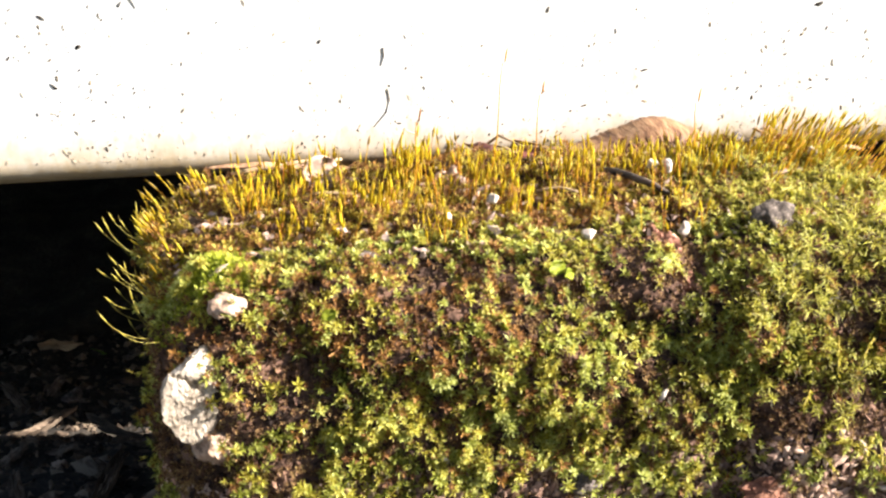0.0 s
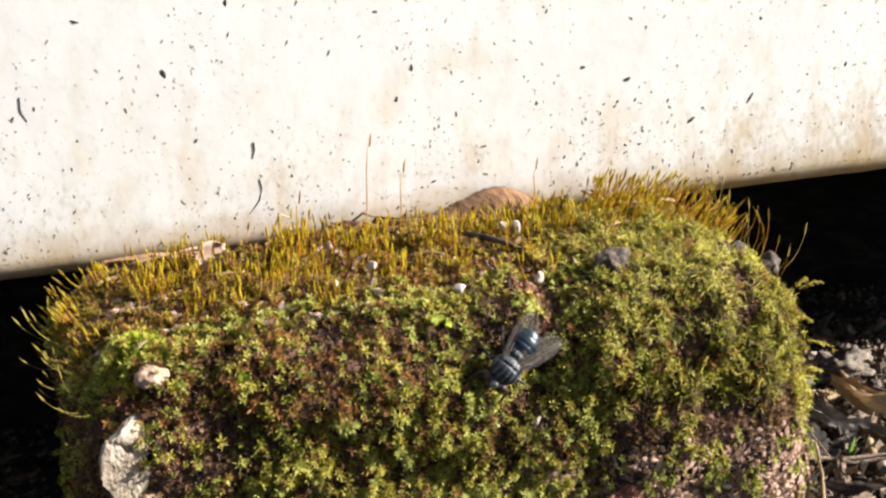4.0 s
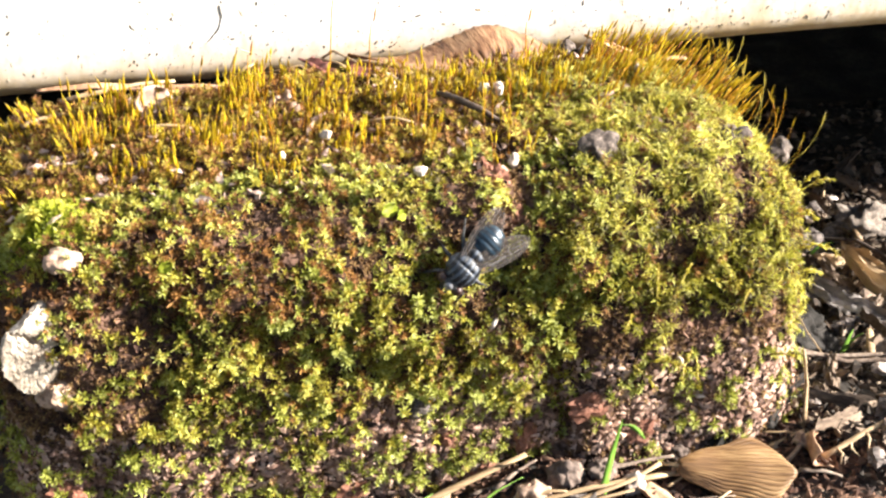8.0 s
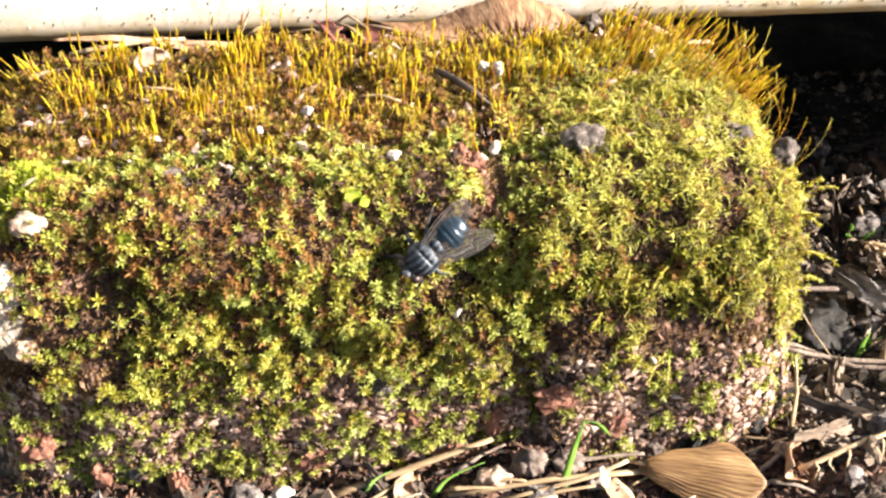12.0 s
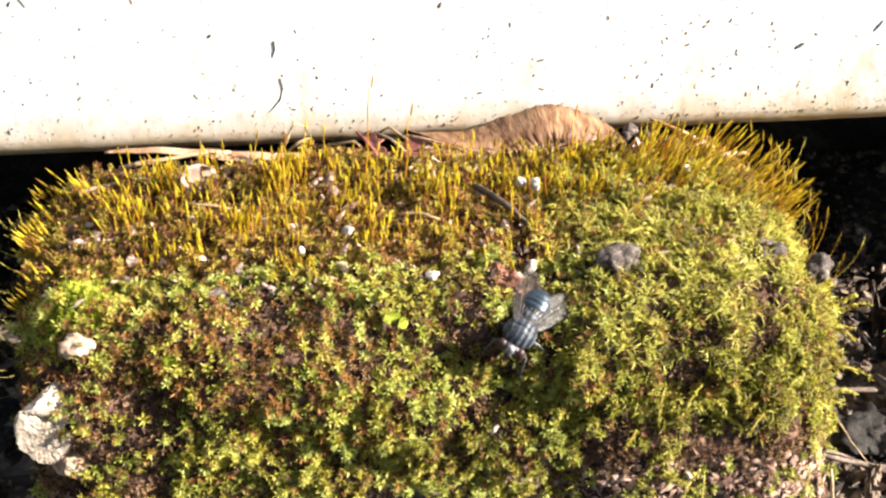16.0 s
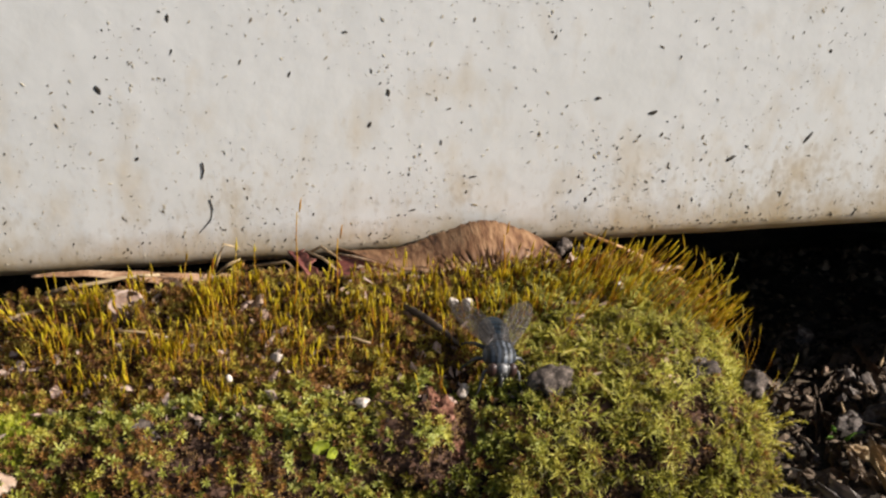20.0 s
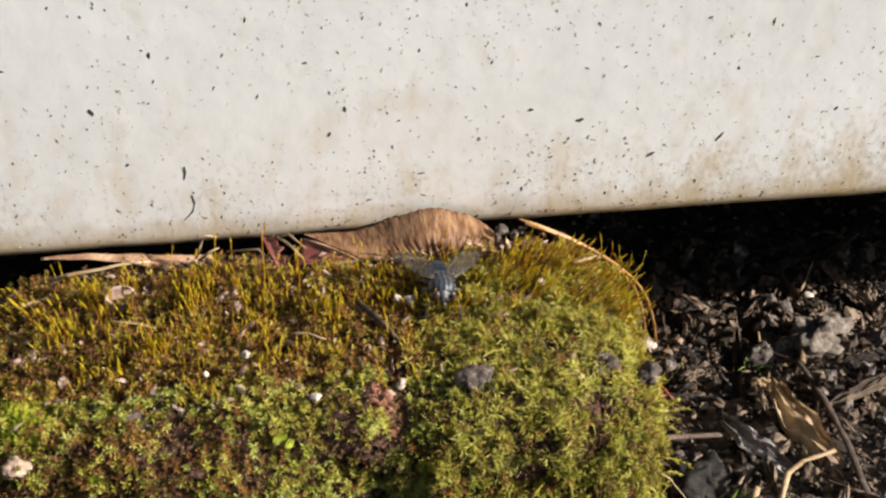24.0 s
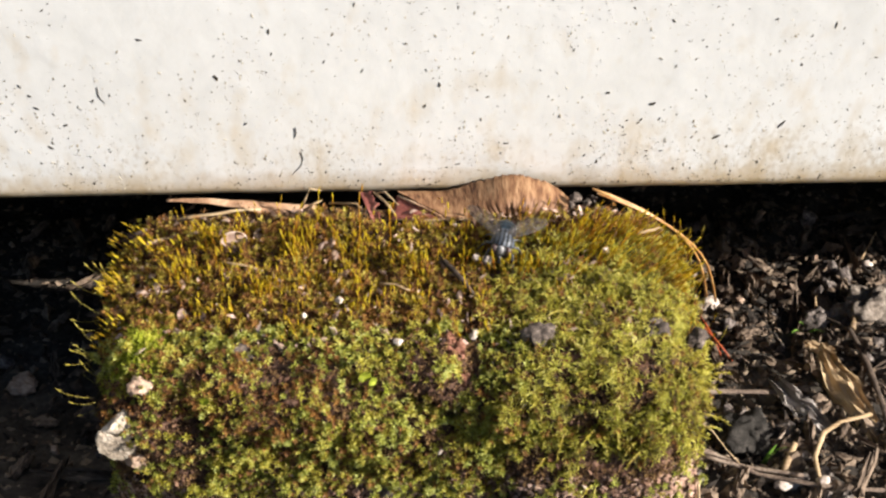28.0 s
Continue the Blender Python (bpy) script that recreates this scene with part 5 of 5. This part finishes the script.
def stick(name, label, pts, radii, material, category="twig", group="", sides=7):
    bm = bmesh.new()
    fine = []
    for a, b in zip(pts, pts[1:]):
        fine += [Vector(a).lerp(Vector(b), s) for s in (0, 0.33, 0.67)]
    fine.append(Vector(pts[-1]))
    fine = [p + 0.12 * Vector((nz3(i, 0, pts[0][0], 1.7), nz3(i, 5, pts[0][1], 1.7), nz3(i, 9, 0, 1.7))) for i, p in enumerate(fine)]
    n = len(fine)
    rr = [radii[0] + (radii[1] - radii[0]) * i / (n - 1) for i in range(n)]
    tube(bm, fine, [r * (1 + 0.35 * nz3(i, 3, pts[0][0], 1.3)) for i, r in enumerate(rr)], sides, 0.6)
    return thing(name, bm, material, Matrix(), label, category, group)


def build_right_ground():
    stick("twig", "pale brown twig sticking out from the brick foot", [lay(50, 28, 6), lay(62, 29.5, 5), lay(74, 30.2, 3.5)], (0.7, 0.6), M_TWIG)
    stick("twig", "long thin brown root lying on the mulch", [lay(50, 14, 5), lay(56, 12, 3.4), lay(64, 8, 2.6), lay(74, 4, 2.4), lay(86, 3, 2)], (0.8, 0.5), M_TWIG)
    stick("twig", "dark reddish stem across the mulch", [lay(88, 56, 3), lay(92.5, 49, 3.2), lay(93, 38, 3), lay(92, 24, 3), lay(91, 12, 2.5)], (0.6, 0.75), M_DARKTWIG)
    stick("twig", "short pale side branch of the stem", [lay(93, 49, 3.2), lay(95.5, 55, 4), lay(97, 60, 4)], (0.8, 0.5), M_STRAW)
    stick("straw", "curved pale straw on the mulch", [lay(74, 5, 4), lay(74.5, 10, 5), lay(77.5, 15.5, 5.5), lay(82, 19.5, 5), lay(89, 22.5, 3.5)], (0.5, 0.45), M_STRAW, "straw")
    stick("straw", "short pale straw standing by the brick", [(51.5, 20, 24), (52.2, 19, 15), lay(52.6, 18, 1)], (0.35, 0.35), M_STRAW, "straw")
    stick("straw", "thin greenish straw trailing from the moss", [(50, 12, 28), (55, 11, 24), (58, 10.5, 19), (61, 10, 15)], (0.22, 0.15), M_STRAW, "straw")
    stick("straw", "dry straw stub in the mulch", [lay(69, 9, 2.4), lay(72.6, 15.5, 3.2)], (0.6, 0.6), M_STRAW, "straw")
    stick("twig", "grey twig lying in front of the bark", [lay(54, 11.5, 3.5), lay(62, 9.5, 3.2), lay(72, 7, 2.5)], (0.6, 0.5), M_TWIG)
    stick("straw", "thin upright dry straw", [lay(50, -4, 0), lay(51, -1.5, 6), lay(50.4, 0, 11)], (0.4, 0.4), M_STRAW, "straw")
    stick("twig", "crooked pale rootlet on the mulch", [lay(48, -12, 1.8), lay(54, -11, 2.4), lay(60, -9.2, 2.2), lay(67, -5.5, 2.2)], (0.5, 0.35), M_STRAW)
    for k in range(7):
        bx = 50 + 2.3 * k
        stick("rootlet", "fine pale root hair on the mulch", [lay(bx, -11.4 + 0.25 * k, 2.3), lay(bx + rnd(-1, 1), -13 + 0.3 * k, 2.6), lay(bx + rnd(-1.5, 1.5), -14.2 + 0.3 * k, 2)], (0.25, 0.12), M_STRAW, "root", "root hairs", 5)
    thing("bark_chip", chip(31, 13, 5.2, 1.5), M_GREYBARK, at_mm(*lay(77, 26.3, 3.2), 8, 12, -52), "grey ridged flake of bark on the mulch", "bark chip", smooth=False)
    thing("wood_chip", chip(32, 20, 5.6, 2.0), M_STRAW, at_mm(*lay(86.5, 28, 2.6), 6, 4, -74), "pale tan splintered wood chip in the mulch", "wood chip", smooth=False)
    thing("wood_chip", chip(33, 6, 2.6, 0.9), M_STRAW, at_mm(*lay(85, 44, 2.6), 10, 8, -20), "small tan wood chip on the mulch", "wood chip", smooth=False)
    thing("charcoal", pebble(34, 6.0, 4.6, 3.0, 0.8, 5), M_CHAR, at_mm(*lay(64.5, 20, 2.5), 10, 10, 30), "rough black lump of charred wood by the brick", "charcoal")
    thing("ground_lump", pebble(35, 6.0, 3.8, 2.8, 0.9, 5), M_GREYLUMP, at_mm(*lay(99, 57, 2.4), 0, 0, 20), "pale grey crusted clod in the mulch", "clod")
    stone("pebble", "flat blue-grey stone on the mulch", 36, lay(87, 54, 2.6), (3.2, 2.4, 1.6), M_GREYSTONE, (30, -20, 30), 0.4)
    stone("white_pebble", "white pebble at the end of the pine needles", 37, lay(65.5, 61.5, 1.8), (2.7, 1.6, 1.4), M_WHITE, (10, 0, 20), 0.3, "pebble")
    stone("white_pebble", "small white pebble on the mulch", 38, lay(69, 5.7, 2.2), (2.4, 1.3, 1.1), M_WHITE, (10, 0, 10), 0.3, "pebble")
    stone("white_pebble", "round white pebble on the mulch", 39, lay(75, 5.2, 2.4), (1.2, 1.1, 1.1), M_WHITE, (10, 0, 20), 0.3, "pebble")
    stone("white_pebble", "tiny white pebble far under the panel edge", 45, lay(104, 74, 2.0), (1.3, 1.0, 0.8), M_WHITE, (0, 0, 0), 0.3, "pebble")
    # two chips stand in for a sunlit streak on the ground here
    thing("wood_chip", chip(61, 7, 2.2, 0.8), M_STRAW, at_mm(*lay(-71, 136, 1.4), 14, 6, 12), "pale wood chip on the dark mulch", "wood chip", smooth=False)
    thing("wood_chip", chip(62, 6, 1.8, 0.7), M_TWIG, at_mm(*lay(-86, 137, 1.4), 10, 4, -8), "brown wood chip on the dark mulch", "wood chip", smooth=False)
    blade("short green grass tip on the dark mulch", [lay(-62, 136, 0), lay(-63, 135, 1.5), lay(-65, 134.4, 2.2)], 0.5)
    stone("pebble", "pale pebble in the shaded mulch", 46, lay(-77, 43.7, 1.6), (3.0, 2.4, 2.0), M_TANSTONE, (0, 0, 0), 0.4)
    for k, (x, y, h, dx, dy) in enumerate(((84, 53.5, 5, -2, -3), (83, 52, 4.5, -3, -4), (85, 51.8, 5.5, 1, -5), (66.5, 13, 5, 2, 1), (68, 15, 4, 2.5, -1))):
        blade("small green grass sprout in the mulch", [lay(x, y, 0), lay(x + dx * 0.4, y + dy * 0.4, h * 0.7), lay(x + dx, y + dy, h)], 0.5)
    for k in range(10):
        a = Vector(lay(rnd(55, 120), rnd(-15, 80), rnd(1.5, 3)))
        w = rnd(0, 6.28)
        ln = rnd(5, 13)
        stick("straw" if k % 2 else "twig", "thin dry stalk in the bark mulch", [a, a + Vector((ln * 0.5 * math.cos(w), ln * 0.5 * math.sin(w), rnd(0, 1.5))), a + Vector((ln * math.cos(w), ln * math.sin(w), rnd(-1, 0.6)))], (rnd(0.25, 0.55), 0.2), M_STRAW if k % 2 else M_TWIG, "stalk", "dry stalks in the mulch", 5)


def blade(label, pts, width):
    """A folded grass blade along points."""
    P = [Vector(p) for p in pts]
    fine = []
    for s in range(9):
        t = s / 8 * (len(P) - 1)
        k = min(int(t), len(P) - 2)
        fine.append(P[k].lerp(P[k + 1], t - k))
    for it in range(3):
        fine = [fine[0]] + [(fine[i - 1] + 2 * fine[i] + fine[i + 1]) / 4 for i in range(1, 8)] + [fine[-1]]
    bm = bmesh.new()
    rows = []
    for s, p in enumerate(fine):
        w = width * (1 - (s / 8) ** 2.2) + 0.04
        rows.append([bm.verts.new(p + Vector(o)) for o in ((-w, -0.12, 0.1), (0, 0.22 * width, 0), (w, -0.12, 0.1), (0, 0.22 * width + 0.12, -0.04))])
    for a, b in zip(rows, rows[1:]):
        for k in range(4):
            bm.faces.new((a[k], b[k], b[(k + 1) % 4], a[(k + 1) % 4]))
    bm.faces.new(rows[0]), bm.faces.new(rows[-1])
    return thing("grass_blade", bm, M_GRASS, Matrix(), label, "grass", "grass blades")


build_right_ground()


def build_front_ground():
    blade("bright green folded grass blade at the brick foot", [lay(18.2, -10, 0), (18.9, -9.2, 19), (19.8, -8.6, 22.5), (20.8, -8, 25.8)], 0.5)
    blade("bent green grass blade at the brick foot", [(20.4, -8.2, 25.0), (21.8, -7.9, 24.8), (23.2, -7.8, 23.4), (24.4, -7.8, 21.6)], 0.55)
    blade("thin green grass blade against the brick", [lay(-6, -7, 0), (-5, -6.5, 17), (-2.5, -6, 17.6)], 0.35)
    blade("thin pale grass blade against the brick", [lay(2, -8, 0), (4, -7.4, 17), (9, -6.5, 18)], 0.35)
    leaf = empty("dry_leaf", at_mm(37.0, -11.2, 15.9, 24, 8, -16))
    tagged(leaf, "curled golden-tan dry leaf on the ground by the brick", "leaf")

    def fan(u, v):
        w = (1.2 + 11.0 * u ** 0.75) * math.sqrt(max(0.03, 1 - max(0.0, (u - 0.72) / 0.285) ** 2))
        q = v - 0.5
        return (-8.5 + 14.8 * u - 2.0 * (2 * q) ** 2 * u, q * w + 0.25 * nz3(u * 9, q * 4, 3, 2), 2.2 * (0.3 + 0.7 * u) * (1 - (2 * q) ** 2) + 0.06 * math.sin(110 * q + 4 * nz3(u * 3, q * 4, 0, 1)) + 0.25 * nz3(u * 7, q * 5, 1, 2))

    part("blade", sheet(fan, 30, 110, 0.22), M_LEAFTAN, leaf)
    bm = bmesh.new()
    tube(bm, [(-10.5, 0.3, -0.2), (-8.2, 0, 0.4), (-6.5, 0, 0.7)], [0.25, 0.3, 0.2], 6)
    part("stalk", bm, M_STRAW, leaf, "short pale leaf stalk")
    leaf2 = empty("dry_leaf", at_mm(47.2, -10.5, 16.2, 50, 20, 60))
    tagged(leaf2, "crumpled brown dry leaf piece beside the tan leaf", "leaf")
    part("blade", flake(78, 8, 5.0, 0.7, 0.22, 0.05, 0.55, (14, 12)), M_LEAFPALE, leaf2)
    for k, (x, y, z, ln, wd, rz) in enumerate(((31, -8, 15, 6, 3, 20), (24.5, -12, 14.8, 7, 4, 100), (-1, -7, 14.6, 6, 3, 60))):
        thing("dry_leaf", flake(90 + k, ln, wd, 0.45), M_LEAFPALE, at_mm(x, y, z + 0.6, 20, 10, rz), "small torn tan leaf piece at the brick foot", "leaf", "leaf pieces")
    stick("straw", "broad pale straw leaning along the brick foot", [lay(-11, -6.5, 0.6), (0, -5, 16.8), (10.6, -3.2, 18.6)], (0.8, 0.4), M_STRAW, "straw")
    stick("straw", "flat pale straw lying at the brick foot", [lay(4, -9.5, 1.2), lay(17, -9.6, 1.6), lay(29, -8.8, 1.8)], (0.42, 0.5), M_STRAW, "straw")
    stick("straw", "pale straw splinter at the brick foot", [lay(10, -12, 1.0), lay(22, -9.8, 2.6), lay(27, -8, 3)], (0.4, 0.35), M_STRAW, "straw")
    rg = random.Random(23)
    for k in range(30):
        a = Vector(lay(rg.uniform(-12, 47), rg.uniform(-15, -4.5), rg.uniform(0.9, 2.0)))
        w, ln = rg.uniform(-0.7, 0.9), rg.uniform(3.5, 10)
        b = a + Vector((ln * math.cos(w), ln * math.sin(w) * 0.6, rg.uniform(-0.4, 0.9)))
        stick("straw", "short broken straw sliver at the brick foot", [a, a.lerp(b, 0.5) + Vector((0, 0, rg.uniform(0, 0.5))), b], (rg.uniform(0.18, 0.5), rg.uniform(0.12, 0.3)), (M_STRAW, M_TWIG, M_STRAW)[k % 3], "straw", "straw slivers", 5)
    thing("bark_chip", chip(41, 13, 4.6, 1.3), M_CHAR, at_mm(44.5, -1.0, 16.8, 28, -14, 14), "black weathered bark slab leaning on the brick", "bark chip", smooth=False)
    thing("bark_chip", chip(42, 9, 3.4, 1.3), M_CHAR, at_mm(38.5, -3.6, 15.6, 20, -6, 40), "black bark splinter at the brick foot", "bark chip", smooth=False)
    stone("white_pebble", "broken white stone at the brick foot", 51, lay(10.6, -7.6, 0.6), (2.8, 1.9, 1.7), M_TANSTONE, (10, 20, 10), 0.45, "pebble")
    stone("white_pebble", "white stone beside the dry leaf", 52, lay(23.2, -9.0, 1.5), (1.9, 1.3, 1.4), M_WHITE, (10, 0, 40), 0.3, "pebble")
    stone("pebble", "greyish pink stone at the brick foot", 53, lay(14.8, -6.2, 0.9), (2.2, 1.6, 2.0), M_PINKSTONE, (0, 10, 0), 0.45)
    stone("pebble", "pinkish stone at the brick foot", 54, lay(19.6, -6.4, 0.9), (2.4, 1.5, 1.6), M_PINKSTONE, (0, 40, 20), 0.45)
    stone("pebble", "grey stone at the brick foot", 55, lay(-20.5, -4.4, 0.6), (2.2, 1.6, 1.4), M_GREYSTONE, (0, 10, 0), 0.4)
    stone("white_pebble", "small white stone chip at the brick foot", 56, lay(-16.5, -5, 0.8), (1.8, 1.2, 1.0), M_WHITE, (20, 0, 30), 0.4, "pebble")
    stone("pebble", "small brown stone at the brick foot", 57, lay(32, -3.6, 1.2), (1.8, 1.5, 1.3), M_PINKSTONE, (20, 0, 30), 0.4)


build_front_ground()

# ---- the fly ----


def ball(bm, c, r, seg=20, ring=14):
    made = bmesh.ops.create_uvsphere(bm, u_segments=seg, v_segments=ring, radius=1.0)
    for v in made["verts"]:
        v.co = Vector((c[0] + v.co.x * r[0], c[1] + v.co.y * r[1], c[2] + v.co.z * r[2]))
    return made["verts"]


def build_fly():
    fly = empty("fly")
    fly.scale = (1.1, 1.1, 1.1)
    tagged(fly, "grey-blue fly with striped thorax and clear veined wings", "fly")
    bm = bmesh.new()
    for v in ball(bm, (0, 1.6, 0), (1.85, 1.9, 1.5), 48, 36):
        if v.co.z > 0:
            v.co.z -= 0.2 * math.exp(-((v.co.y - 1.35) / 0.14) ** 2) + 0.1 * math.exp(-((abs(v.co.x) - 0.55) / 0.14) ** 2)
    part("thorax", bm, M_THORAX, fly, "dark grey thorax with pale stripes")
    bm = bmesh.new()
    ball(bm, (0, -0.3, 0.6), (1.0, 0.62, 0.6))
    part("scutellum", bm, M_THORAX, fly, "small grey-blue shield behind the thorax")
    bm = bmesh.new()
    for v in ball(bm, (0, -2.1, -0.15), (1.75, 2.15, 1.3), 36, 44):
        for yk in (-1.0, -2.0, -3.0):
            v.co *= 1 - 0.05 * math.exp(-((v.co.y - yk) / 0.1) ** 2)
    part("abdomen", bm, M_ABDOMEN, fly, "metallic blue-black abdomen")
    bm = bmesh.new()
    ball(bm, (0, 3.6, -0.35), (1.5, 0.62, 1.0))
    head = part("head", bm, M_FLYDARK, fly, "dark grey head with pale face")
    bm = bmesh.new()
    ball(bm, (0, 3.8, -0.05), (0.6, 0.55, 0.82))
    part("face", bm, M_FACE, head, "silvery grey face stripe")
    for sx in (-1, 1):
        bm = bmesh.new()
        ball(bm, (sx * 1.08, 3.62, -0.25), (0.62, 0.6, 0.9))
        part("eye", bm, M_EYE, head, "dark red-brown compound eye")
        bm = bmesh.new()
        tube(bm, [(sx * 0.2, 4.25, 0.0), (sx * 0.28, 4.6, -0.3), (sx * 0.3, 4.65, -0.65)], [0.1, 0.13, 0.06], 6)
        part("antenna", bm, M_FLYDARK, head)
    bm = bmesh.new()
    tube(bm, [(0, 4.0, -0.95), (0, 4.15, -1.6), (0, 4.2, -2.1)], [0.28, 0.22, 0.34], 8)
    part("proboscis", bm, M_FLYDARK, head)
    # legs: thigh, shin, foot
    for sx in (-1, 1):
        for k, (y0, ky, fy, kx, fx) in enumerate(((2.7, 3.5, 4.6, 1.9, 2.4), (1.6, 1.4, 0.9, 2.5, 3.6), (0.5, -0.9, -2.8, 2.2, 3.0))):
            bm = bmesh.new()
            tube(bm, [(sx * 0.7, y0, -0.8), (sx * kx * 0.6, (y0 + ky) / 2, -0.6), (sx * kx, ky, -0.7), (sx * (kx + fx) / 2, (ky + fy) / 2, -1.6), (sx * fx, fy, -2.6), (sx * (fx + 0.35), fy + 0.25, -2.95)], [0.26, 0.3, 0.2, 0.15, 0.1, 0.06], 7)
            part("leg", bm, M_FLYDARK, fly)
    # bristles on the back
    for k in range(26):
        bm = bmesh.new()
        a = rnd(0, 6.28)
        px, py = rnd(-1.1, 1.1), rnd(0.0, 3.0)
        pz = 1.5 * math.sqrt(max(0.05, 1 - (px / 1.85) ** 2 - ((py - 1.6) / 1.9) ** 2))
        tube(bm, [(px, py, pz - 0.05), (px * 1.2, py - 0.25, pz + 0.35)], [0.035, 0.012], 4)
        part("bristle", bm, M_FLYDARK, fly)
    wings = []
    for sx in (-1, 1):
        def outline(s):
            front = 1.3 * math.sin(math.pi * min(1, s * 0.56 + 0.02)) ** 0.7 * (1 - 0.55 * s ** 5)
            back = 1.8 * math.sin(math.pi * min(1, 0.12 + 0.86 * s)) ** 0.75
            return front, back

        def surf_pt(u, v):
            f, b = outline(u)
            y = -7.2 * u
            x = sx * (f * 0.95 - (f + b) * v)
            if u > 0.92:
                x *= max(0.05, 1 - ((u - 0.92) / 0.08) ** 2 * 0.9)
            return (x, y, 0.12 * math.sin(v * 9) * 0.35 - 0.35 * u + 0.25 * math.sin(2.5 * u))

        bm = sheet(lambda u, v: surf_pt(u, v), 26, 10, 0.03)
        wing = part("wing", bm, M_WING, fly, "clear smoky wing with dark veins")
        for v0, v1, u0, u1 in ((0.0, 0.02, 0.0, 0.95), (0.12, 0.1, 0.02, 0.97), (0.3, 0.25, 0.05, 0.98), (0.45, 0.42, 0.05, 0.97), (0.6, 0.62, 0.05, 0.9), (0.75, 0.85, 0.08, 0.7)):
            b2 = bmesh.new()
            tube(b2, [Vector(surf_pt(u0 + (u1 - u0) * s / 10, v0 + (v1 - v0) * s / 10)) + Vector((0, 0, 0.01)) for s in range(11)], [0.04 - 0.0022 * s for s in range(11)], 5)
            part("vein", b2, M_VEIN, wing)
        b2 = bmesh.new()
        tube(b2, [Vector(surf_pt(0.62, 0.28)), Vector(surf_pt(0.6, 0.45)), Vector(surf_pt(0.66, 0.6))], [0.05, 0.05, 0.04], 5)
        part("vein", b2, M_VEIN, wing)
        wings.append(wing)
    return fly, wings


fly, WINGS = build_fly()

# seconds, middle of the body, way it faces, lean of its back towards the viewer
FLY = [
    (0, (160, -160, 330), (-0.7, 0.5, -0.5), -0.2),
    (1.2, (60, -95, 150), (-0.7, 0.5, -0.5), -0.2),
    (1.3, (14, -50, 96), (-0.75, 0.3, 0.3), -0.2),
    (1.4, (-1.1, -29.4, 80.0), (-0.62, 0.15, 0.7), -0.3),
    (1.5, (2.9, 0.1, 47.0), (-0.76, -0.25, -0.58), -0.80),
    (3, (3.0, 0.1, 47.0), (-0.76, -0.25, -0.58), -0.80),
    (8, (3.2, 0.1, 47.1), (-0.76, -0.25, -0.58), -0.80),
    (11, (3.2, 0.1, 47.2), (-0.77, -0.25, -0.57), -0.80),
    (14, (3.1, 0.1, 47.2), (-0.78, -0.25, -0.56), -0.80),
    (14.6, (3.3, 0.1, 47.2), (-0.78, -0.27, -0.55), -0.80),
    (15, (4.7, 0.1, 47.3), (-0.78, -0.32, -0.52), -0.78),
    (15.5, (9.1, 3.2, 49.6), (-0.63, -0.68, -0.36), -0.6),
    (16, (10.1, 3.8, 50.0), (-0.57, -0.72, -0.36), -0.55),
    (16.5, (11.6, 2.3, 48.2), (-0.09, -0.70, -0.71), -0.6),
    (17, (11.6, 2.4, 47.8), (0.13, -0.68, -0.72), -0.6),
    (17.5, (10.3, 2.5, 48.6), (0.07, -0.74, -0.66), -0.58),
    (18, (10.8, 2.6, 48.0), (0.05, -0.75, -0.65), -0.57),
    (18.5, (10.6, 3.1, 49.2), (0.02, -0.77, -0.64), -0.55),
    (19, (10.4, 4.5, 50.2), (-0.14, -0.83, -0.50), -0.5),
    (19.5, (13.0, 8.9, 52.3), (-0.18, -0.92, -0.33), -0.35),
    (20, (16.6, 14.5, 56.0), (-0.02, -0.98, -0.15), -0.15),
    (20.5, (18.6, 23.1, 56.0), (-0.06, -1.00, -0.08), 0.0),
    (21, (19.0, 29.0, 56.1), (-0.05, -1.00, -0.03), 0.0),
    (21.5, (19.8, 31.4, 56.1), (-0.05, -1.00, 0.0), 0.0),
    (24, (20.0, 28.2, 55.6), (0.02, -0.98, 0.15), 0.0),
    (25, (20.0, 28.2, 55.6), (0.05, -0.97, 0.2), 0.0),
    (26, (19.2, 29.0, 55.5), (-0.1, -0.97, 0.2), 0.0),
    (28, (18.2, 30.0, 55.4), (-0.2, -0.96, 0.2), 0.0),
]
# seconds and degrees by which the left and the right wing stand off the body's line, and droop
SPREAD = [(0, 75, 75, 9), (1.3, 80, 80, 9), (1.4, 78, 78, 9), (1.5, 19, 4, 9), (14, 19, 4, 9), (15.5, 22, 6, 9), (16.2, 16, 16, 9), (17, 9, 24, 9), (18.5, 12, 18, 9), (19.3, 18, 22, 5),
          (19.8, 23, 26, -4), (20.5, 30, 34, -10), (21.5, 36, 44, -12), (25, 42, 46, -10), (28, 44, 48, -10)]


def motions():
    rows = []
    for t, p, f, ny in FLY:
        fwd = Vector(f).normalized()
        up = Vector((0.12, ny, math.sqrt(1 - ny * ny)))
        right = fwd.cross(up).normalized()
        up = right.cross(fwd)
        m = Matrix((right, fwd, up)).transposed().to_4x4()
        m.translation = (Vector(p) + 0.8 * up) * MM
        rows.append((t, m))
    walk(fly, rows)
    for wing, sx in zip(WINGS, (-1, 1)):
        walk(wing, [(t, at_mm(sx * 1.0, 1.1, 0.95, droop, sx * 12, sx * (left if sx < 0 else right))) for t, left, right, droop in SPREAD])


motions()
